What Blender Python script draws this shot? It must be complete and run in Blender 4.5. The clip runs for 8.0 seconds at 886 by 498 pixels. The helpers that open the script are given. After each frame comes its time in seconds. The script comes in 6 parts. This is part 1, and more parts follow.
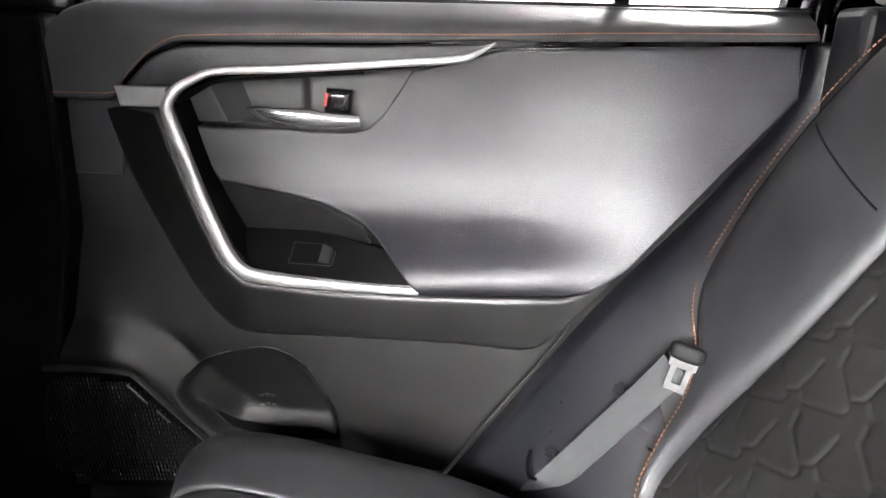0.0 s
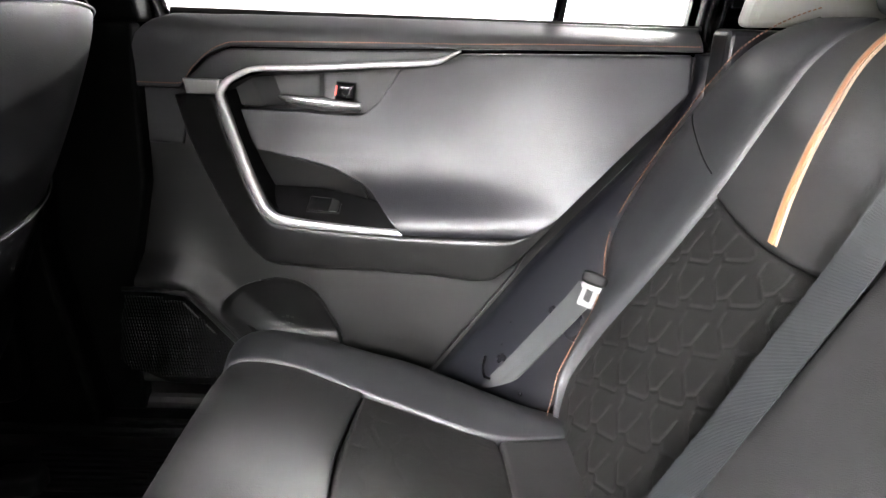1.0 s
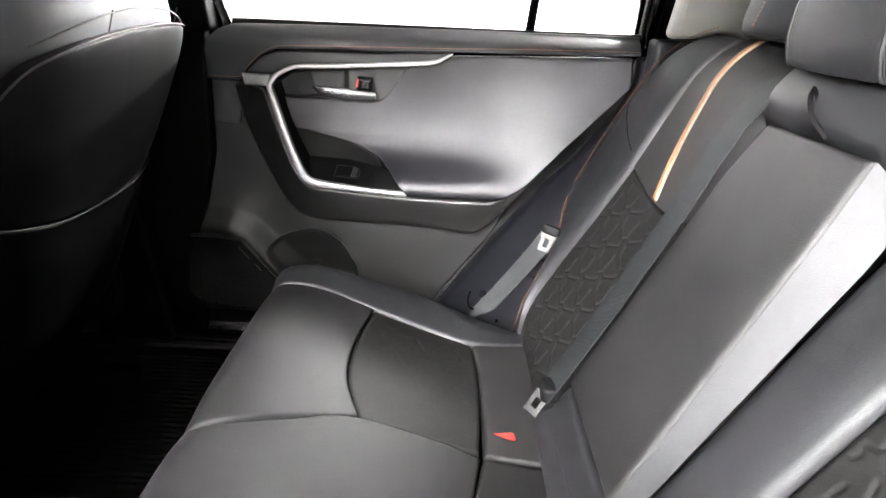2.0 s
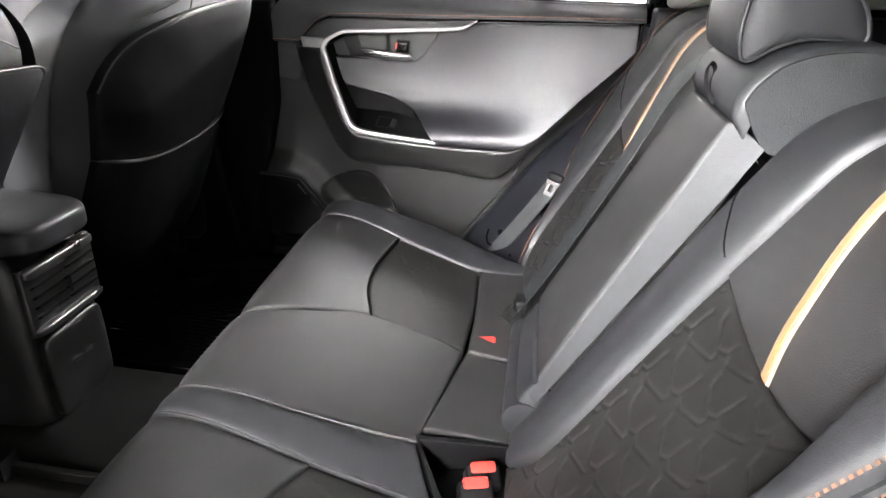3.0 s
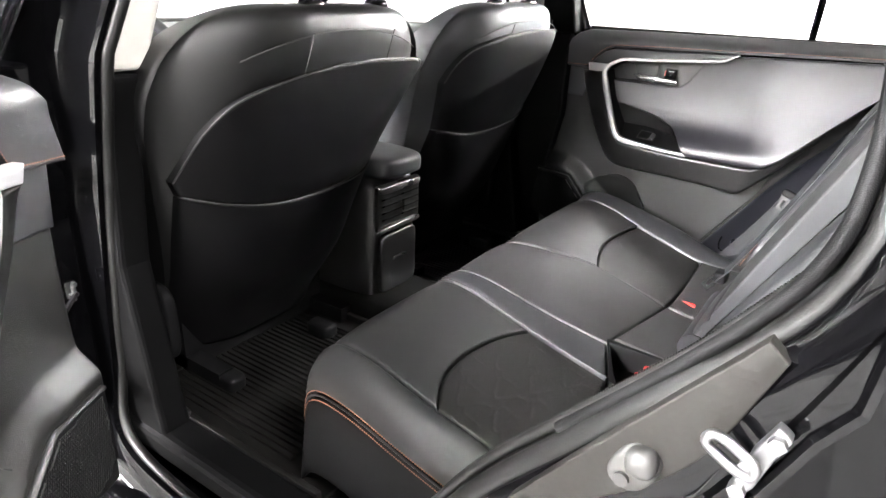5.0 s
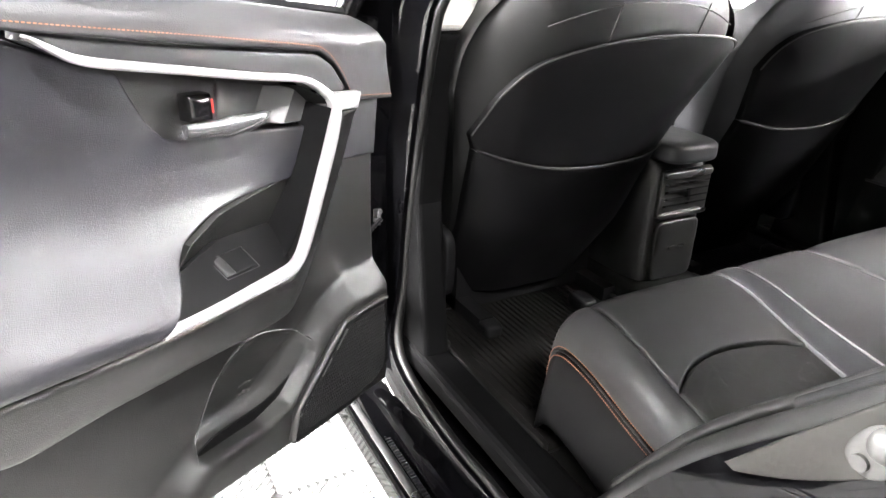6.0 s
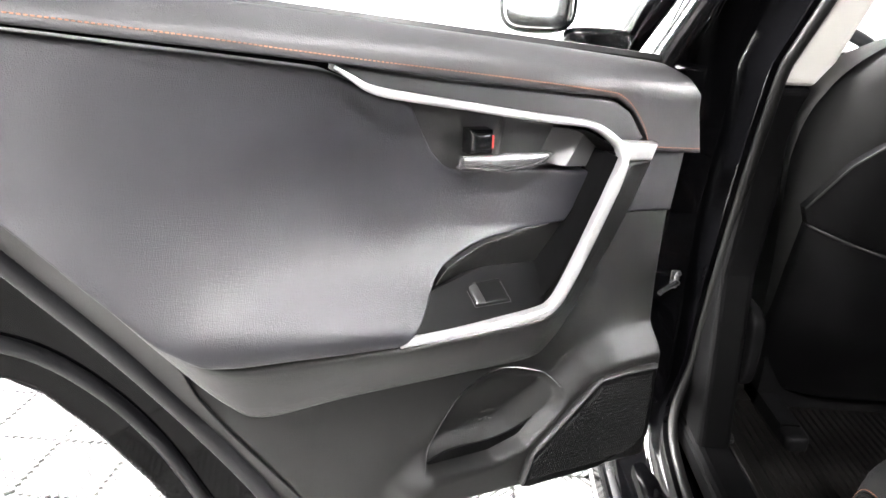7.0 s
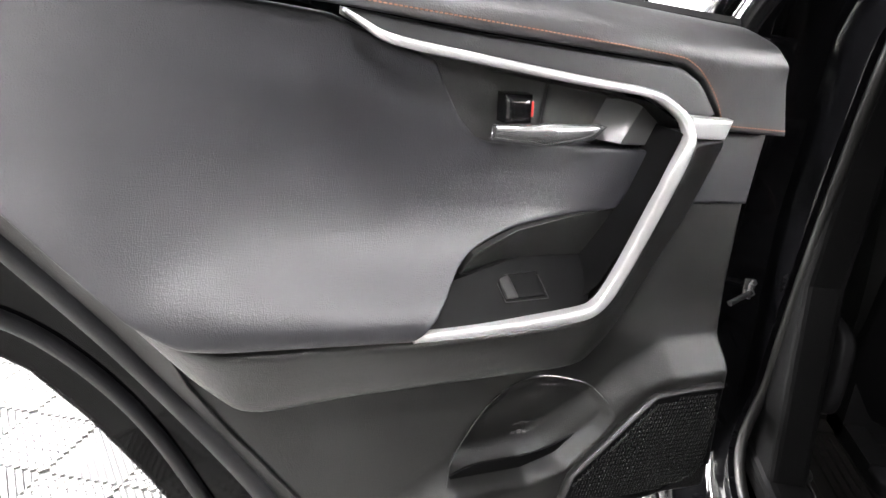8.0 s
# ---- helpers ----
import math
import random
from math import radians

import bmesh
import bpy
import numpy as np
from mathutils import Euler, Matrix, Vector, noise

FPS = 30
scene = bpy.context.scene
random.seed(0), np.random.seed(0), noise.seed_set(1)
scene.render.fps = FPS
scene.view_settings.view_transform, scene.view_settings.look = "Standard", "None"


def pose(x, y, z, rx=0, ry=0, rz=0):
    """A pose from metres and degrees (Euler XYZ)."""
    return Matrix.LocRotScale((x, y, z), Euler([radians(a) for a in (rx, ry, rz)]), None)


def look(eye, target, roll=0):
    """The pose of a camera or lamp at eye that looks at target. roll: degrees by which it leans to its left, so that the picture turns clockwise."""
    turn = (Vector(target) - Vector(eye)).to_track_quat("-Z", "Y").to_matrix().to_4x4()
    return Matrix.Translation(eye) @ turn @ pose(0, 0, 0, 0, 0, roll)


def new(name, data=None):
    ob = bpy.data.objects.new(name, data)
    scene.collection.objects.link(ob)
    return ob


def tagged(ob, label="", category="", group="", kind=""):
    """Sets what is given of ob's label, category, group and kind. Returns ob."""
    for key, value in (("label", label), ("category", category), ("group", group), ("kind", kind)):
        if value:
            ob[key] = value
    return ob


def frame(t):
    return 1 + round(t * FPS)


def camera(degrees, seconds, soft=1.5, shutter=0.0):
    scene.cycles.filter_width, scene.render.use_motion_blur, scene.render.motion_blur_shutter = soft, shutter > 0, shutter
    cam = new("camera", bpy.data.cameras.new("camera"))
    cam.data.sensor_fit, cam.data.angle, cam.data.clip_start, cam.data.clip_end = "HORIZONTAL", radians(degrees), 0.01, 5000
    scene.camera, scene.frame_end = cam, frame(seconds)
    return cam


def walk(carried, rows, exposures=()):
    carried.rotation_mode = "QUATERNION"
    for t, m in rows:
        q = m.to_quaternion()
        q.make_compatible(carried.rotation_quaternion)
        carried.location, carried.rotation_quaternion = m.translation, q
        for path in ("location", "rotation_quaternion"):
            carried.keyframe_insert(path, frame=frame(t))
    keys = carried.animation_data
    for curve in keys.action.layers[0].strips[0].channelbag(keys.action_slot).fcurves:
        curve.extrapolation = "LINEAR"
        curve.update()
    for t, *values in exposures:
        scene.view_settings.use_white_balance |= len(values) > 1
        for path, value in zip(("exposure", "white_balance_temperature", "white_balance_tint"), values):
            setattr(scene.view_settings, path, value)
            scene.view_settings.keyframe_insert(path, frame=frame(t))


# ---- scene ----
cam = camera(69.14, 8.0)
PATH = [
    (0, (-0.0511, -0.0918, 1.0450), (0.0298, 1.8113, 0.4351), 1.66),
    (0.5, (-0.0463, -0.2323, 1.0672), (0.0324, 1.6621, 0.4308), 2.00),
    (1, (-0.0124, -0.3835, 1.0868), (0.0504, 1.5033, 0.4264), 2.48),
    (2.3, (0.0844, -0.7885, 1.1945), (0.0235, 1.0551, 0.4216), 2.74),
    (2.5, (0.1274, -0.8254, 1.2172), (-0.0046, 0.9974, 0.4049), 1.97),
    (3, (0.2016, -0.9470, 1.2238), (-0.0407, 0.8391, 0.3572), 2.19),
    (3.5, (0.2448, -1.0723, 1.2483), (-0.2880, 0.6635, 0.4098), 3.54),
    (4, (0.3258, -1.1911, 1.2464), (-0.2881, 0.5301, 0.4335), 3.74),
    (4.2, (0.3672, -1.2344, 1.2507), (-0.2976, 0.4707, 0.4442), 3.68),
    (5.3, (0.4577, -1.3987, 1.1918), (-0.7327, 0.0081, 0.4149), 2.12),
    (5.5, (0.4819, -1.4132, 1.1780), (-0.8144, -0.1154, 0.3809), 2.16),
    (6, (0.4969, -1.3859, 1.1696), (-1.0991, -0.4898, 0.3634), 2.21),
    (6.5, (0.4859, -1.3204, 1.1642), (-1.3091, -0.9527, 0.3624), 2.53),
    (7, (0.4909, -1.2764, 1.1713), (-1.3702, -1.3724, 0.4452), 2.05),
    (7.5, (0.4591, -1.2586, 1.1528), (-1.3800, -1.5540, 0.4244), 2.51),
    (8, (0.3981, -1.2368, 1.1094), (-1.4471, -1.5391, 0.3997), 2.33),
]
EXPOSURES = [(t, s, 6500, 13.5) for t, s in ((0.0, 2.9), (1.0, 2.75), (2.5, 2.6), (4.0, 2.84), (5.5, 3.0), (6.0, 3.08), (6.5, 2.9), (7.0, 2.62), (7.5, 2.32), (8.0, 2.13))]
walk(cam, [(t, look(eye, target, roll)) for t, eye, target, roll in PATH], EXPOSURES)

# ---- world and light: a white hall with added, unseen ceiling lights ----
world = bpy.data.worlds.new("hall_sky")
scene.world = world
world.use_nodes = True
wbg = world.node_tree.nodes["Background"]
wbg.inputs["Color"].default_value = (0.95, 0.97, 1.0, 1)
wbg.inputs["Strength"].default_value = 0.05

CY = -0.04                      # the car's middle plane
LAMP = 75.0                     # ceiling light strength


# ---- materials ----
def material(name, color, rough=0.5, metal=0.0, vary=0.15, grain=0.0, grain_size=900.0, coat=0.0, blotch=9.0, spec=0.5, emit=0.0, stretch=None):
    m = bpy.data.materials.new(name)
    m.use_nodes = True
    nt = m.node_tree
    b = nt.nodes["Principled BSDF"]
    tc = nt.nodes.new("ShaderNodeTexCoord")
    vec = tc.outputs["Object"]
    if stretch:
        mp = nt.nodes.new("ShaderNodeMapping")
        mp.inputs["Scale"].default_value = stretch
        nt.links.new(vec, mp.inputs["Vector"])
        vec = mp.outputs["Vector"]
    big = nt.nodes.new("ShaderNodeTexNoise")
    big.inputs["Scale"].default_value = blotch
    big.inputs["Detail"].default_value = 5.0
    nt.links.new(vec, big.inputs["Vector"])
    ramp = nt.nodes.new("ShaderNodeMapRange")
    ramp.inputs["From Min"].default_value, ramp.inputs["From Max"].default_value = 0.3, 0.7
    ramp.inputs["To Min"].default_value, ramp.inputs["To Max"].default_value = 1 - vary, 1 + vary
    nt.links.new(big.outputs["Fac"], ramp.inputs["Value"])
    mul = nt.nodes.new("ShaderNodeVectorMath")
    mul.operation = "SCALE"
    mul.inputs[0].default_value = color
    nt.links.new(ramp.outputs["Result"], mul.inputs["Scale"])
    nt.links.new(mul.outputs["Vector"], b.inputs["Base Color"])
    rr = nt.nodes.new("ShaderNodeMapRange")
    rr.inputs["From Min"].default_value, rr.inputs["From Max"].default_value = 0.3, 0.7
    rr.inputs["To Min"].default_value, rr.inputs["To Max"].default_value = rough * 0.88, min(1.0, rough * 1.12)
    nt.links.new(big.outputs["Fac"], rr.inputs["Value"])
    nt.links.new(rr.outputs["Result"], b.inputs["Roughness"])
    b.inputs["Metallic"].default_value = metal
    b.inputs["Specular IOR Level"].default_value = spec
    b.inputs["Coat Weight"].default_value = coat
    b.inputs["Coat Roughness"].default_value = 0.05
    if grain:
        v = nt.nodes.new("ShaderNodeTexVoronoi")
        v.inputs["Scale"].default_value = grain_size
        nt.links.new(vec, v.inputs["Vector"])
        n2 = nt.nodes.new("ShaderNodeTexNoise")
        n2.inputs["Scale"].default_value = grain_size * 0.35
        n2.inputs["Detail"].default_value = 3.0
        nt.links.new(vec, n2.inputs["Vector"])
        add = nt.nodes.new("ShaderNodeMath")
        add.operation = "ADD"
        nt.links.new(v.outputs["Distance"], add.inputs[0])
        nt.links.new(n2.outputs["Fac"], add.inputs[1])
        bump = nt.nodes.new("ShaderNodeBump")
        bump.inputs["Strength"].default_value = grain
        bump.inputs["Distance"].default_value = 0.0006
        nt.links.new(add.outputs["Value"], bump.inputs["Height"])
        nt.links.new(bump.outputs["Normal"], b.inputs["Normal"])
    if emit:
        b.inputs["Emission Color"].default_value = (*color, 1)
        b.inputs["Emission Strength"].default_value = emit
    return m


def glass_material(name, tint=(0.92, 0.96, 0.95)):
    m = bpy.data.materials.new(name)
    m.use_nodes = True
    b = m.node_tree.nodes["Principled BSDF"]
    b.inputs["Base Color"].default_value = (*tint, 1)
    b.inputs["Roughness"].default_value = 0.0
    b.inputs["IOR"].default_value = 1.05
    b.inputs["Transmission Weight"].default_value = 1.0
    return m


def webbing_material(name, color):
    m = material(name, color, rough=0.6, vary=0.1)
    nt = m.node_tree
    b = nt.nodes["Principled BSDF"]
    tc = nt.nodes.new("ShaderNodeTexCoord")
    w = nt.nodes.new("ShaderNodeTexWave")
    w.bands_direction = "DIAGONAL"
    w.inputs["Scale"].default_value = 300.0
    w.inputs["Distortion"].default_value = 0.6
    nt.links.new(tc.outputs["Object"], w.inputs["Vector"])
    bump = nt.nodes.new("ShaderNodeBump")
    bump.inputs["Strength"].default_value = 0.4
    bump.inputs["Distance"].default_value = 0.0006
    nt.links.new(w.outputs["Fac"], bump.inputs["Height"])
    nt.links.new(bump.outputs["Normal"], b.inputs["Normal"])
    return m


M_PAD = material("soft_door_vinyl", (0.0115, 0.0115, 0.0148), rough=0.42, grain=0.45, grain_size=800, vary=0.12, spec=0.78)
M_RAIL = material("soft_rail_vinyl", (0.034, 0.034, 0.036), rough=0.42, grain=0.3, grain_size=650, vary=0.1)
M_HARD = material("grained_black_plastic", (0.013, 0.013, 0.0128), rough=0.33, spec=0.6, grain=0.5, grain_size=900, vary=0.12)
M_LOWER = material("black_lower_panel_plastic", (0.0095, 0.0095, 0.0093), rough=0.34, spec=0.5, grain=0.5, grain_size=900, vary=0.12)
# Black plastic darkened below its own tone: the shade of hollows is in the colour.
M_HARD2 = material("shade_dark_plastic", (0.0036, 0.0036, 0.0038), rough=0.5, spec=0.10, grain=0.3, grain_size=900)
M_GLOSSBLACK = material("piano_black_plastic", (0.003, 0.003, 0.0033), rough=0.15, spec=0.4)
M_SILVER = material("satin_silver_trim", (0.60, 0.60, 0.605), rough=0.32, metal=0.6, vary=0.03)
M_CHROME = material("bright_chrome", (0.86, 0.87, 0.88), rough=0.12, metal=1.0, vary=0.04)
M_SEAT = material("black_seat_vinyl", (0.0142, 0.0147, 0.0162), rough=0.50, grain=0.25, grain_size=1000, vary=0.1, spec=0.45)
M_SEATMAT = material("matt_seat_vinyl", (0.015, 0.015, 0.0152), rough=0.54, grain=0.35, grain_size=800, vary=0.12, spec=0.4)
M_INSERT = material("embossed_seat_fabric", (0.0078, 0.0076, 0.0073), rough=0.55, grain=0.6, grain_size=1300, vary=0.15, spec=0.27)
# Seat vinyl with the shade of rear and side faces put into its colour.
M_BACKBLACK = material("shade_black_seat_vinyl", (0.0029, 0.0028, 0.0031), rough=0.5, spec=0.10, grain=0.3, grain_size=700, vary=0.12)
M_ORANGE = material("orange_thread", (0.30, 0.135, 0.075), rough=0.6, vary=0.12)
M_STRIPE = material("orange_stripe_leather", (0.33, 0.135, 0.052), rough=0.5, grain=0.3, grain_size=1200, vary=0.12)
M_STRIPE_EDGE = material("pale_stripe_edging", (0.22, 0.16, 0.11), rough=0.6, vary=0.15)
M_RED = material("red_button_plastic", (0.62, 0.040, 0.030), rough=0.35, vary=0.06)
M_RUBBER = material("black_rubber_seal", (0.008, 0.008, 0.009), rough=0.40, spec=0.35, grain=0.2, grain_size=500)
M_PAINT = material("black_car_paint", (0.0012, 0.0012, 0.0014), rough=0.06, spec=0.15, vary=0.05)
M_CARPET = material("black_carpet", (0.005, 0.005, 0.0048), rough=0.95, spec=0.03, grain=1.0, grain_size=500, vary=0.3)
M_MAT = material("ribbed_rubber_mat", (0.0034, 0.0032, 0.0029), rough=0.5, spec=0.2, grain=0.3, grain_size=400)
M_LINER = material("pale_grey_pillar_trim", (0.42, 0.41, 0.38), rough=0.8, grain=0.4, grain_size=900, vary=0.05)
M_QUARTER = material("blue_black_side_trim", (0.0052, 0.0054, 0.0072), rough=0.30, grain=0.2, grain_size=800, vary=0.04, spec=0.5)
M_THREAD = material("dull_orange_thread", (0.17, 0.088, 0.058), rough=0.7, vary=0.2)
M_PATCH = material("blue_grey_woven_cloth", (0.009, 0.0105, 0.0115), rough=0.8, grain=0.8, grain_size=900, vary=0.2)
M_CORD = material("dark_piping", (0.013, 0.0125, 0.012), rough=0.5)
M_SATIN = material("dark_satin_bar", (0.020, 0.020, 0.020), rough=0.28, spec=0.8, vary=0.08)
M_JAMB_SHEEN = material("jamb_sheen_grey", (0.0085, 0.008, 0.0070), rough=0.6, spec=0.2, grain=0.5, grain_size=160, vary=0.2)
M_CRINKLE = material("crinkled_vinyl", (0.0082, 0.0086, 0.0084), rough=0.45, grain=1.0, grain_size=650, spec=0.3, vary=0.15, stretch=(1.0, 1.0, 0.45))
M_DULLSTEEL = material("dull_steel", (0.045, 0.045, 0.045), rough=0.40, metal=0.8, vary=0.1)
M_LEVER = material("polished_lever", (0.36, 0.36, 0.37), rough=0.22, metal=0.85, vary=0.05)
M_FACET = material("satin_grey_plastic", (0.060, 0.060, 0.061), rough=0.32, spec=0.6, vary=0.06)
M_CONSOLE = material("console_black_plastic", (0.012, 0.012, 0.0118), rough=0.36, spec=0.5, grain=0.4, grain_size=900, vary=0.12)
# Darker copy of the seat vinyl, with shade put into the colour.
M_SHOULDER = material("shade_dark_seat_vinyl", (0.0055, 0.0055, 0.0055), rough=0.40, grain=0.25, grain_size=1000, vary=0.12, spec=0.30)
M_SEAL = material("grey_rubber_seal", (0.0042, 0.0042, 0.0040), rough=0.46, spec=0.26, grain=0.2, grain_size=500, vary=0.15)
M_ROOF = material("pale_grey_headliner", (0.40, 0.395, 0.38), rough=0.9, grain=0.4, grain_size=900, vary=0.05)
M_STEEL = material("zinc_plated_steel", (0.20, 0.20, 0.205), rough=0.32, metal=0.9, vary=0.08)
M_GREY = material("grey_inner_metal", (0.018, 0.0175, 0.0165), rough=0.6, grain=0.3, grain_size=200, vary=0.2)
M_MARK = material("moulded_mark", (0.06, 0.058, 0.056), rough=0.45)
M_BELT = webbing_material("grey_belt_webbing", (0.0075, 0.0088, 0.0098))
M_WALLGREY = material("light_grey_hall_wall", (0.78, 0.78, 0.77), rough=0.85, vary=0.08, blotch=1.0)
M_MESH = material("glossy_grille_mesh", (0.020, 0.020, 0.020), rough=0.25, spec=0.8, vary=0.2)
# Still darker plastic copy: pillar and sill shade is held in the colour.
M_PILLAR = material("shade_black_pillar_plastic", (0.0020, 0.0020, 0.0021), rough=0.6, spec=0.06, grain=0.4, grain_size=700, vary=0.15)
M_GLASS = glass_material("clear_window_glass")
M_TILE = material("white_floor_tile", (0.21, 0.21, 0.203), rough=0.45, vary=0.04)
M_SLOT = material("grey_tile_slot", (0.035, 0.035, 0.035), rough=0.7)
M_WALL = material("white_hall_wall", (0.84, 0.84, 0.83), rough=0.8, vary=0.03, blotch=1.0)
M_DIM = material("grey_hall_wall", (0.28, 0.28, 0.28), rough=0.85, vary=0.1, blotch=1.0)
M_LAMP = material("ceiling_light_panel", (1.0, 0.99, 0.97), rough=0.6, emit=LAMP, vary=0.0)


# ---- building helpers ----
def thing(name, label, category, at=(0, 0, 0), group="", kind=""):
    ob = tagged(new(name), label, category, group, kind)
    ob.location = at
    return ob


def place_of(ob):
    p = Vector((0, 0, 0))
    while ob:
        p += ob.location
        ob = ob.parent
    return p


def part(name, vf, mat, parent=None, label="", smooth=True, bevel=0.0, kind=""):
    """One mesh object from (verts, faces) in the place's metres, under a thing or a part."""
    verts, faces = vf
    base = place_of(parent)
    me = bpy.data.meshes.new(name)
    me.from_pydata([Vector(v) - base for v in verts], [], faces)
    me.materials.append(mat)
    me.validate()
    if smooth:
        me.shade_smooth()
    ob = new(name, me)
    if parent:
        ob.parent = parent
    if bevel:
        bv = ob.modifiers.new("bevel", "BEVEL")
        bv.width, bv.segments, bv.limit_method = bevel, 3, "ANGLE"
        bv.angle_limit = radians(40)
    if smooth:
        me.set_sharp_from_angle(angle=radians(50))
    return tagged(ob, label, kind=kind)


def join(*parts):
    vs, fs = [], []
    for v, f in parts:
        k = len(vs)
        vs += list(v)
        fs += [[i + k for i in q] for q in f]
    return vs, fs


def box(x0, x1, y0, y1, z0, z1):
    v = [(x, y, z) for z in (z0, z1) for y in (y0, y1) for x in (x0, x1)]
    return v, [[0, 2, 3, 1], [4, 5, 7, 6], [0, 1, 5, 4], [2, 6, 7, 3], [0, 4, 6, 2], [1, 3, 7, 5]]


def moved(vf, f):
    return [f(*v) for v in vf[0]], vf[1]


def cat(pts, n, closed=False):
    """n points, evenly spaced, on a smooth curve through pts."""
    p = np.array(pts, float)
    if len(p) == 2:
        dense = np.linspace(p[0], p[1], 50)
    else:
        q = np.vstack([p[-1], p, p[0], p[1]]) if closed else np.vstack([2 * p[0] - p[1], p, 2 * p[-1] - p[-2]])
        dense = []
        for i in range(1, len(q) - 2):
            a, b, c, d = q[i - 1:i + 3]
            for s in np.linspace(0, 1, 24, endpoint=False):
                dense.append(0.5 * (2 * b + (c - a) * s + (2 * a - 5 * b + 4 * c - d) * s * s + (3 * b - a - 3 * c + d) * s ** 3))
        dense.append(q[-2])
        dense = np.array(dense)
    return resample(dense, n)


def resample(dense, n):
    dense = np.array(dense, float)
    d = np.r_[0, np.cumsum(np.linalg.norm(np.diff(dense, axis=0), axis=1))]
    s = np.linspace(0, d[-1], n)
    return np.stack([np.interp(s, d, dense[:, k]) for k in range(dense.shape[1])], 1)


def line(pts, n):
    return resample(pts, n)


def spread(length, r, step):
    """Parameters from 0 to 1, denser within r of both ends."""
    n = max(2, int(length / step))
    u = list(np.linspace(0, 1, n + 1))
    if r and length > 3 * r:
        k = [r * f / length for f in (0.12, 0.35, 0.65, 1.0)]
        u = [0] + k + [w for w in u if k[-1] * 1.2 < w < 1 - k[-1] * 1.2] + [1 - w for w in k[::-1]] + [1]
    return np.array(u)


def panel(A, B, S, step=0.015, puff=0.0, r=0.006, skirt=0.012, extra=None, stepv=None):
    """A cushioned panel ruled between the curves A and B of S's domain; its rim rolls back by r and ends in a skirt."""
    A, B = np.array(A, float), np.array(B, float)
    la = (np.linalg.norm(np.diff(A[:, :2], axis=0), axis=1).sum() + np.linalg.norm(np.diff(B[:, :2], axis=0), axis=1).sum()) / 2
    lb = np.linalg.norm(A[:, :2] - B[:, :2], axis=1).mean()
    us, vs = spread(la, r, step), spread(lb, r, stepv or step)
    A, B = [np.stack([np.interp(us, np.linspace(0, 1, len(C)), C[:, k]) for k in range(C.shape[1])], 1) for C in (A, B)]
    verts, faces = [], []
    nu, nv = len(us), len(vs)
    for i, u in enumerate(us):
        for j, v in enumerate(vs):
            p = A[i] * (1 - v) + B[i] * v
            w = np.linalg.norm(A[i][:2] - B[i][:2])
            e = min(u * la, (1 - u) * la, v * w, (1 - v) * w)
            h = puff * (1 - (2 * u - 1) ** 4) * (1 - (2 * v - 1) ** 4)
            if r and e < r:
                k = 1 - e / r
                h -= r * (1 - math.sqrt(max(0.0, 1 - k * k)))
            if extra:
                h += extra(p[0], p[1], e)
            verts.append(S(*p, h))
    for i in range(nu - 1):
        for j in range(nv - 1):
            a = i * nv + j
            faces.append([a, a + 1, a + nv + 1, a + nv])
    if skirt:
        ring = [(i, 0) for i in range(nu)] + [(nu - 1, j) for j in range(1, nv)] + [(i, nv - 1) for i in range(nu - 2, -1, -1)] + [(0, j) for j in range(nv - 2, 0, -1)]
        k = len(verts)
        for i, j in ring:
            p = A[i] * (1 - vs[j]) + B[i] * vs[j]
            verts.append(S(*p, -r - skirt))
        n = len(ring)
        for q in range(n):
            i, j = ring[q]
            i2, j2 = ring[(q + 1) % n]
            faces.append([i * nv + j, i2 * nv + j2, k + (q + 1) % n, k + q])
    return outward(verts, faces)


def outward(verts, faces):
    bm = bmesh.new()
    vs = [bm.verts.new(v) for v in verts]
    for f in faces:
        if len(set(f)) > 2:
            try:
                bm.faces.new([vs[i] for i in dict.fromkeys(f)])
            except ValueError:
                pass
    bmesh.ops.recalc_face_normals(bm, faces=bm.faces)
    bm.verts.index_update()
    out = [tuple(v.co) for v in bm.verts], [[v.index for v in f.verts] for f in bm.faces]
    bm.free()
    return out


def tube(path, radius, sides=8, closed=False, flat=1.0):
    """A round (or flattened) bar along a path; radius may be one number or one a point."""
    P = np.array(path, float)
    n = len(P)
    R = np.broadcast_to(np.array(radius, float), (n,))
    verts, faces = [], []
    prev = None
    for i in range(n):
        a, b = (P[i - 1], P[(i + 1) % n]) if closed else (P[max(0, i - 1)], P[min(n - 1, i + 1)])
        t = (b - a) / (np.linalg.norm(b - a) + 1e-12)
        if prev is None:
            up = np.array([0, 0, 1.0]) if abs(t[2]) < 0.9 else np.array([1.0, 0, 0])
            prev = np.cross(t, up)
        s = prev - t * (prev @ t)
        s /= np.linalg.norm(s) + 1e-12
        prev = s
        w = np.cross(s, t)
        for k in range(sides):
            an = 2 * math.pi * k / sides
            verts.append(tuple(P[i] + R[i] * (math.cos(an) * s + flat * math.sin(an) * w)))
    for i in range(n if closed else n - 1):
        for k in range(sides):
            a, b = i * sides, ((i + 1) % n) * sides
            faces.append([a + k, a + (k + 1) % sides, b + (k + 1) % sides, b + k])
    if not closed:
        faces += [list(range(sides))[::-1], [(n - 1) * sides + k for k in range(sides)]]
    return outward(verts, faces)


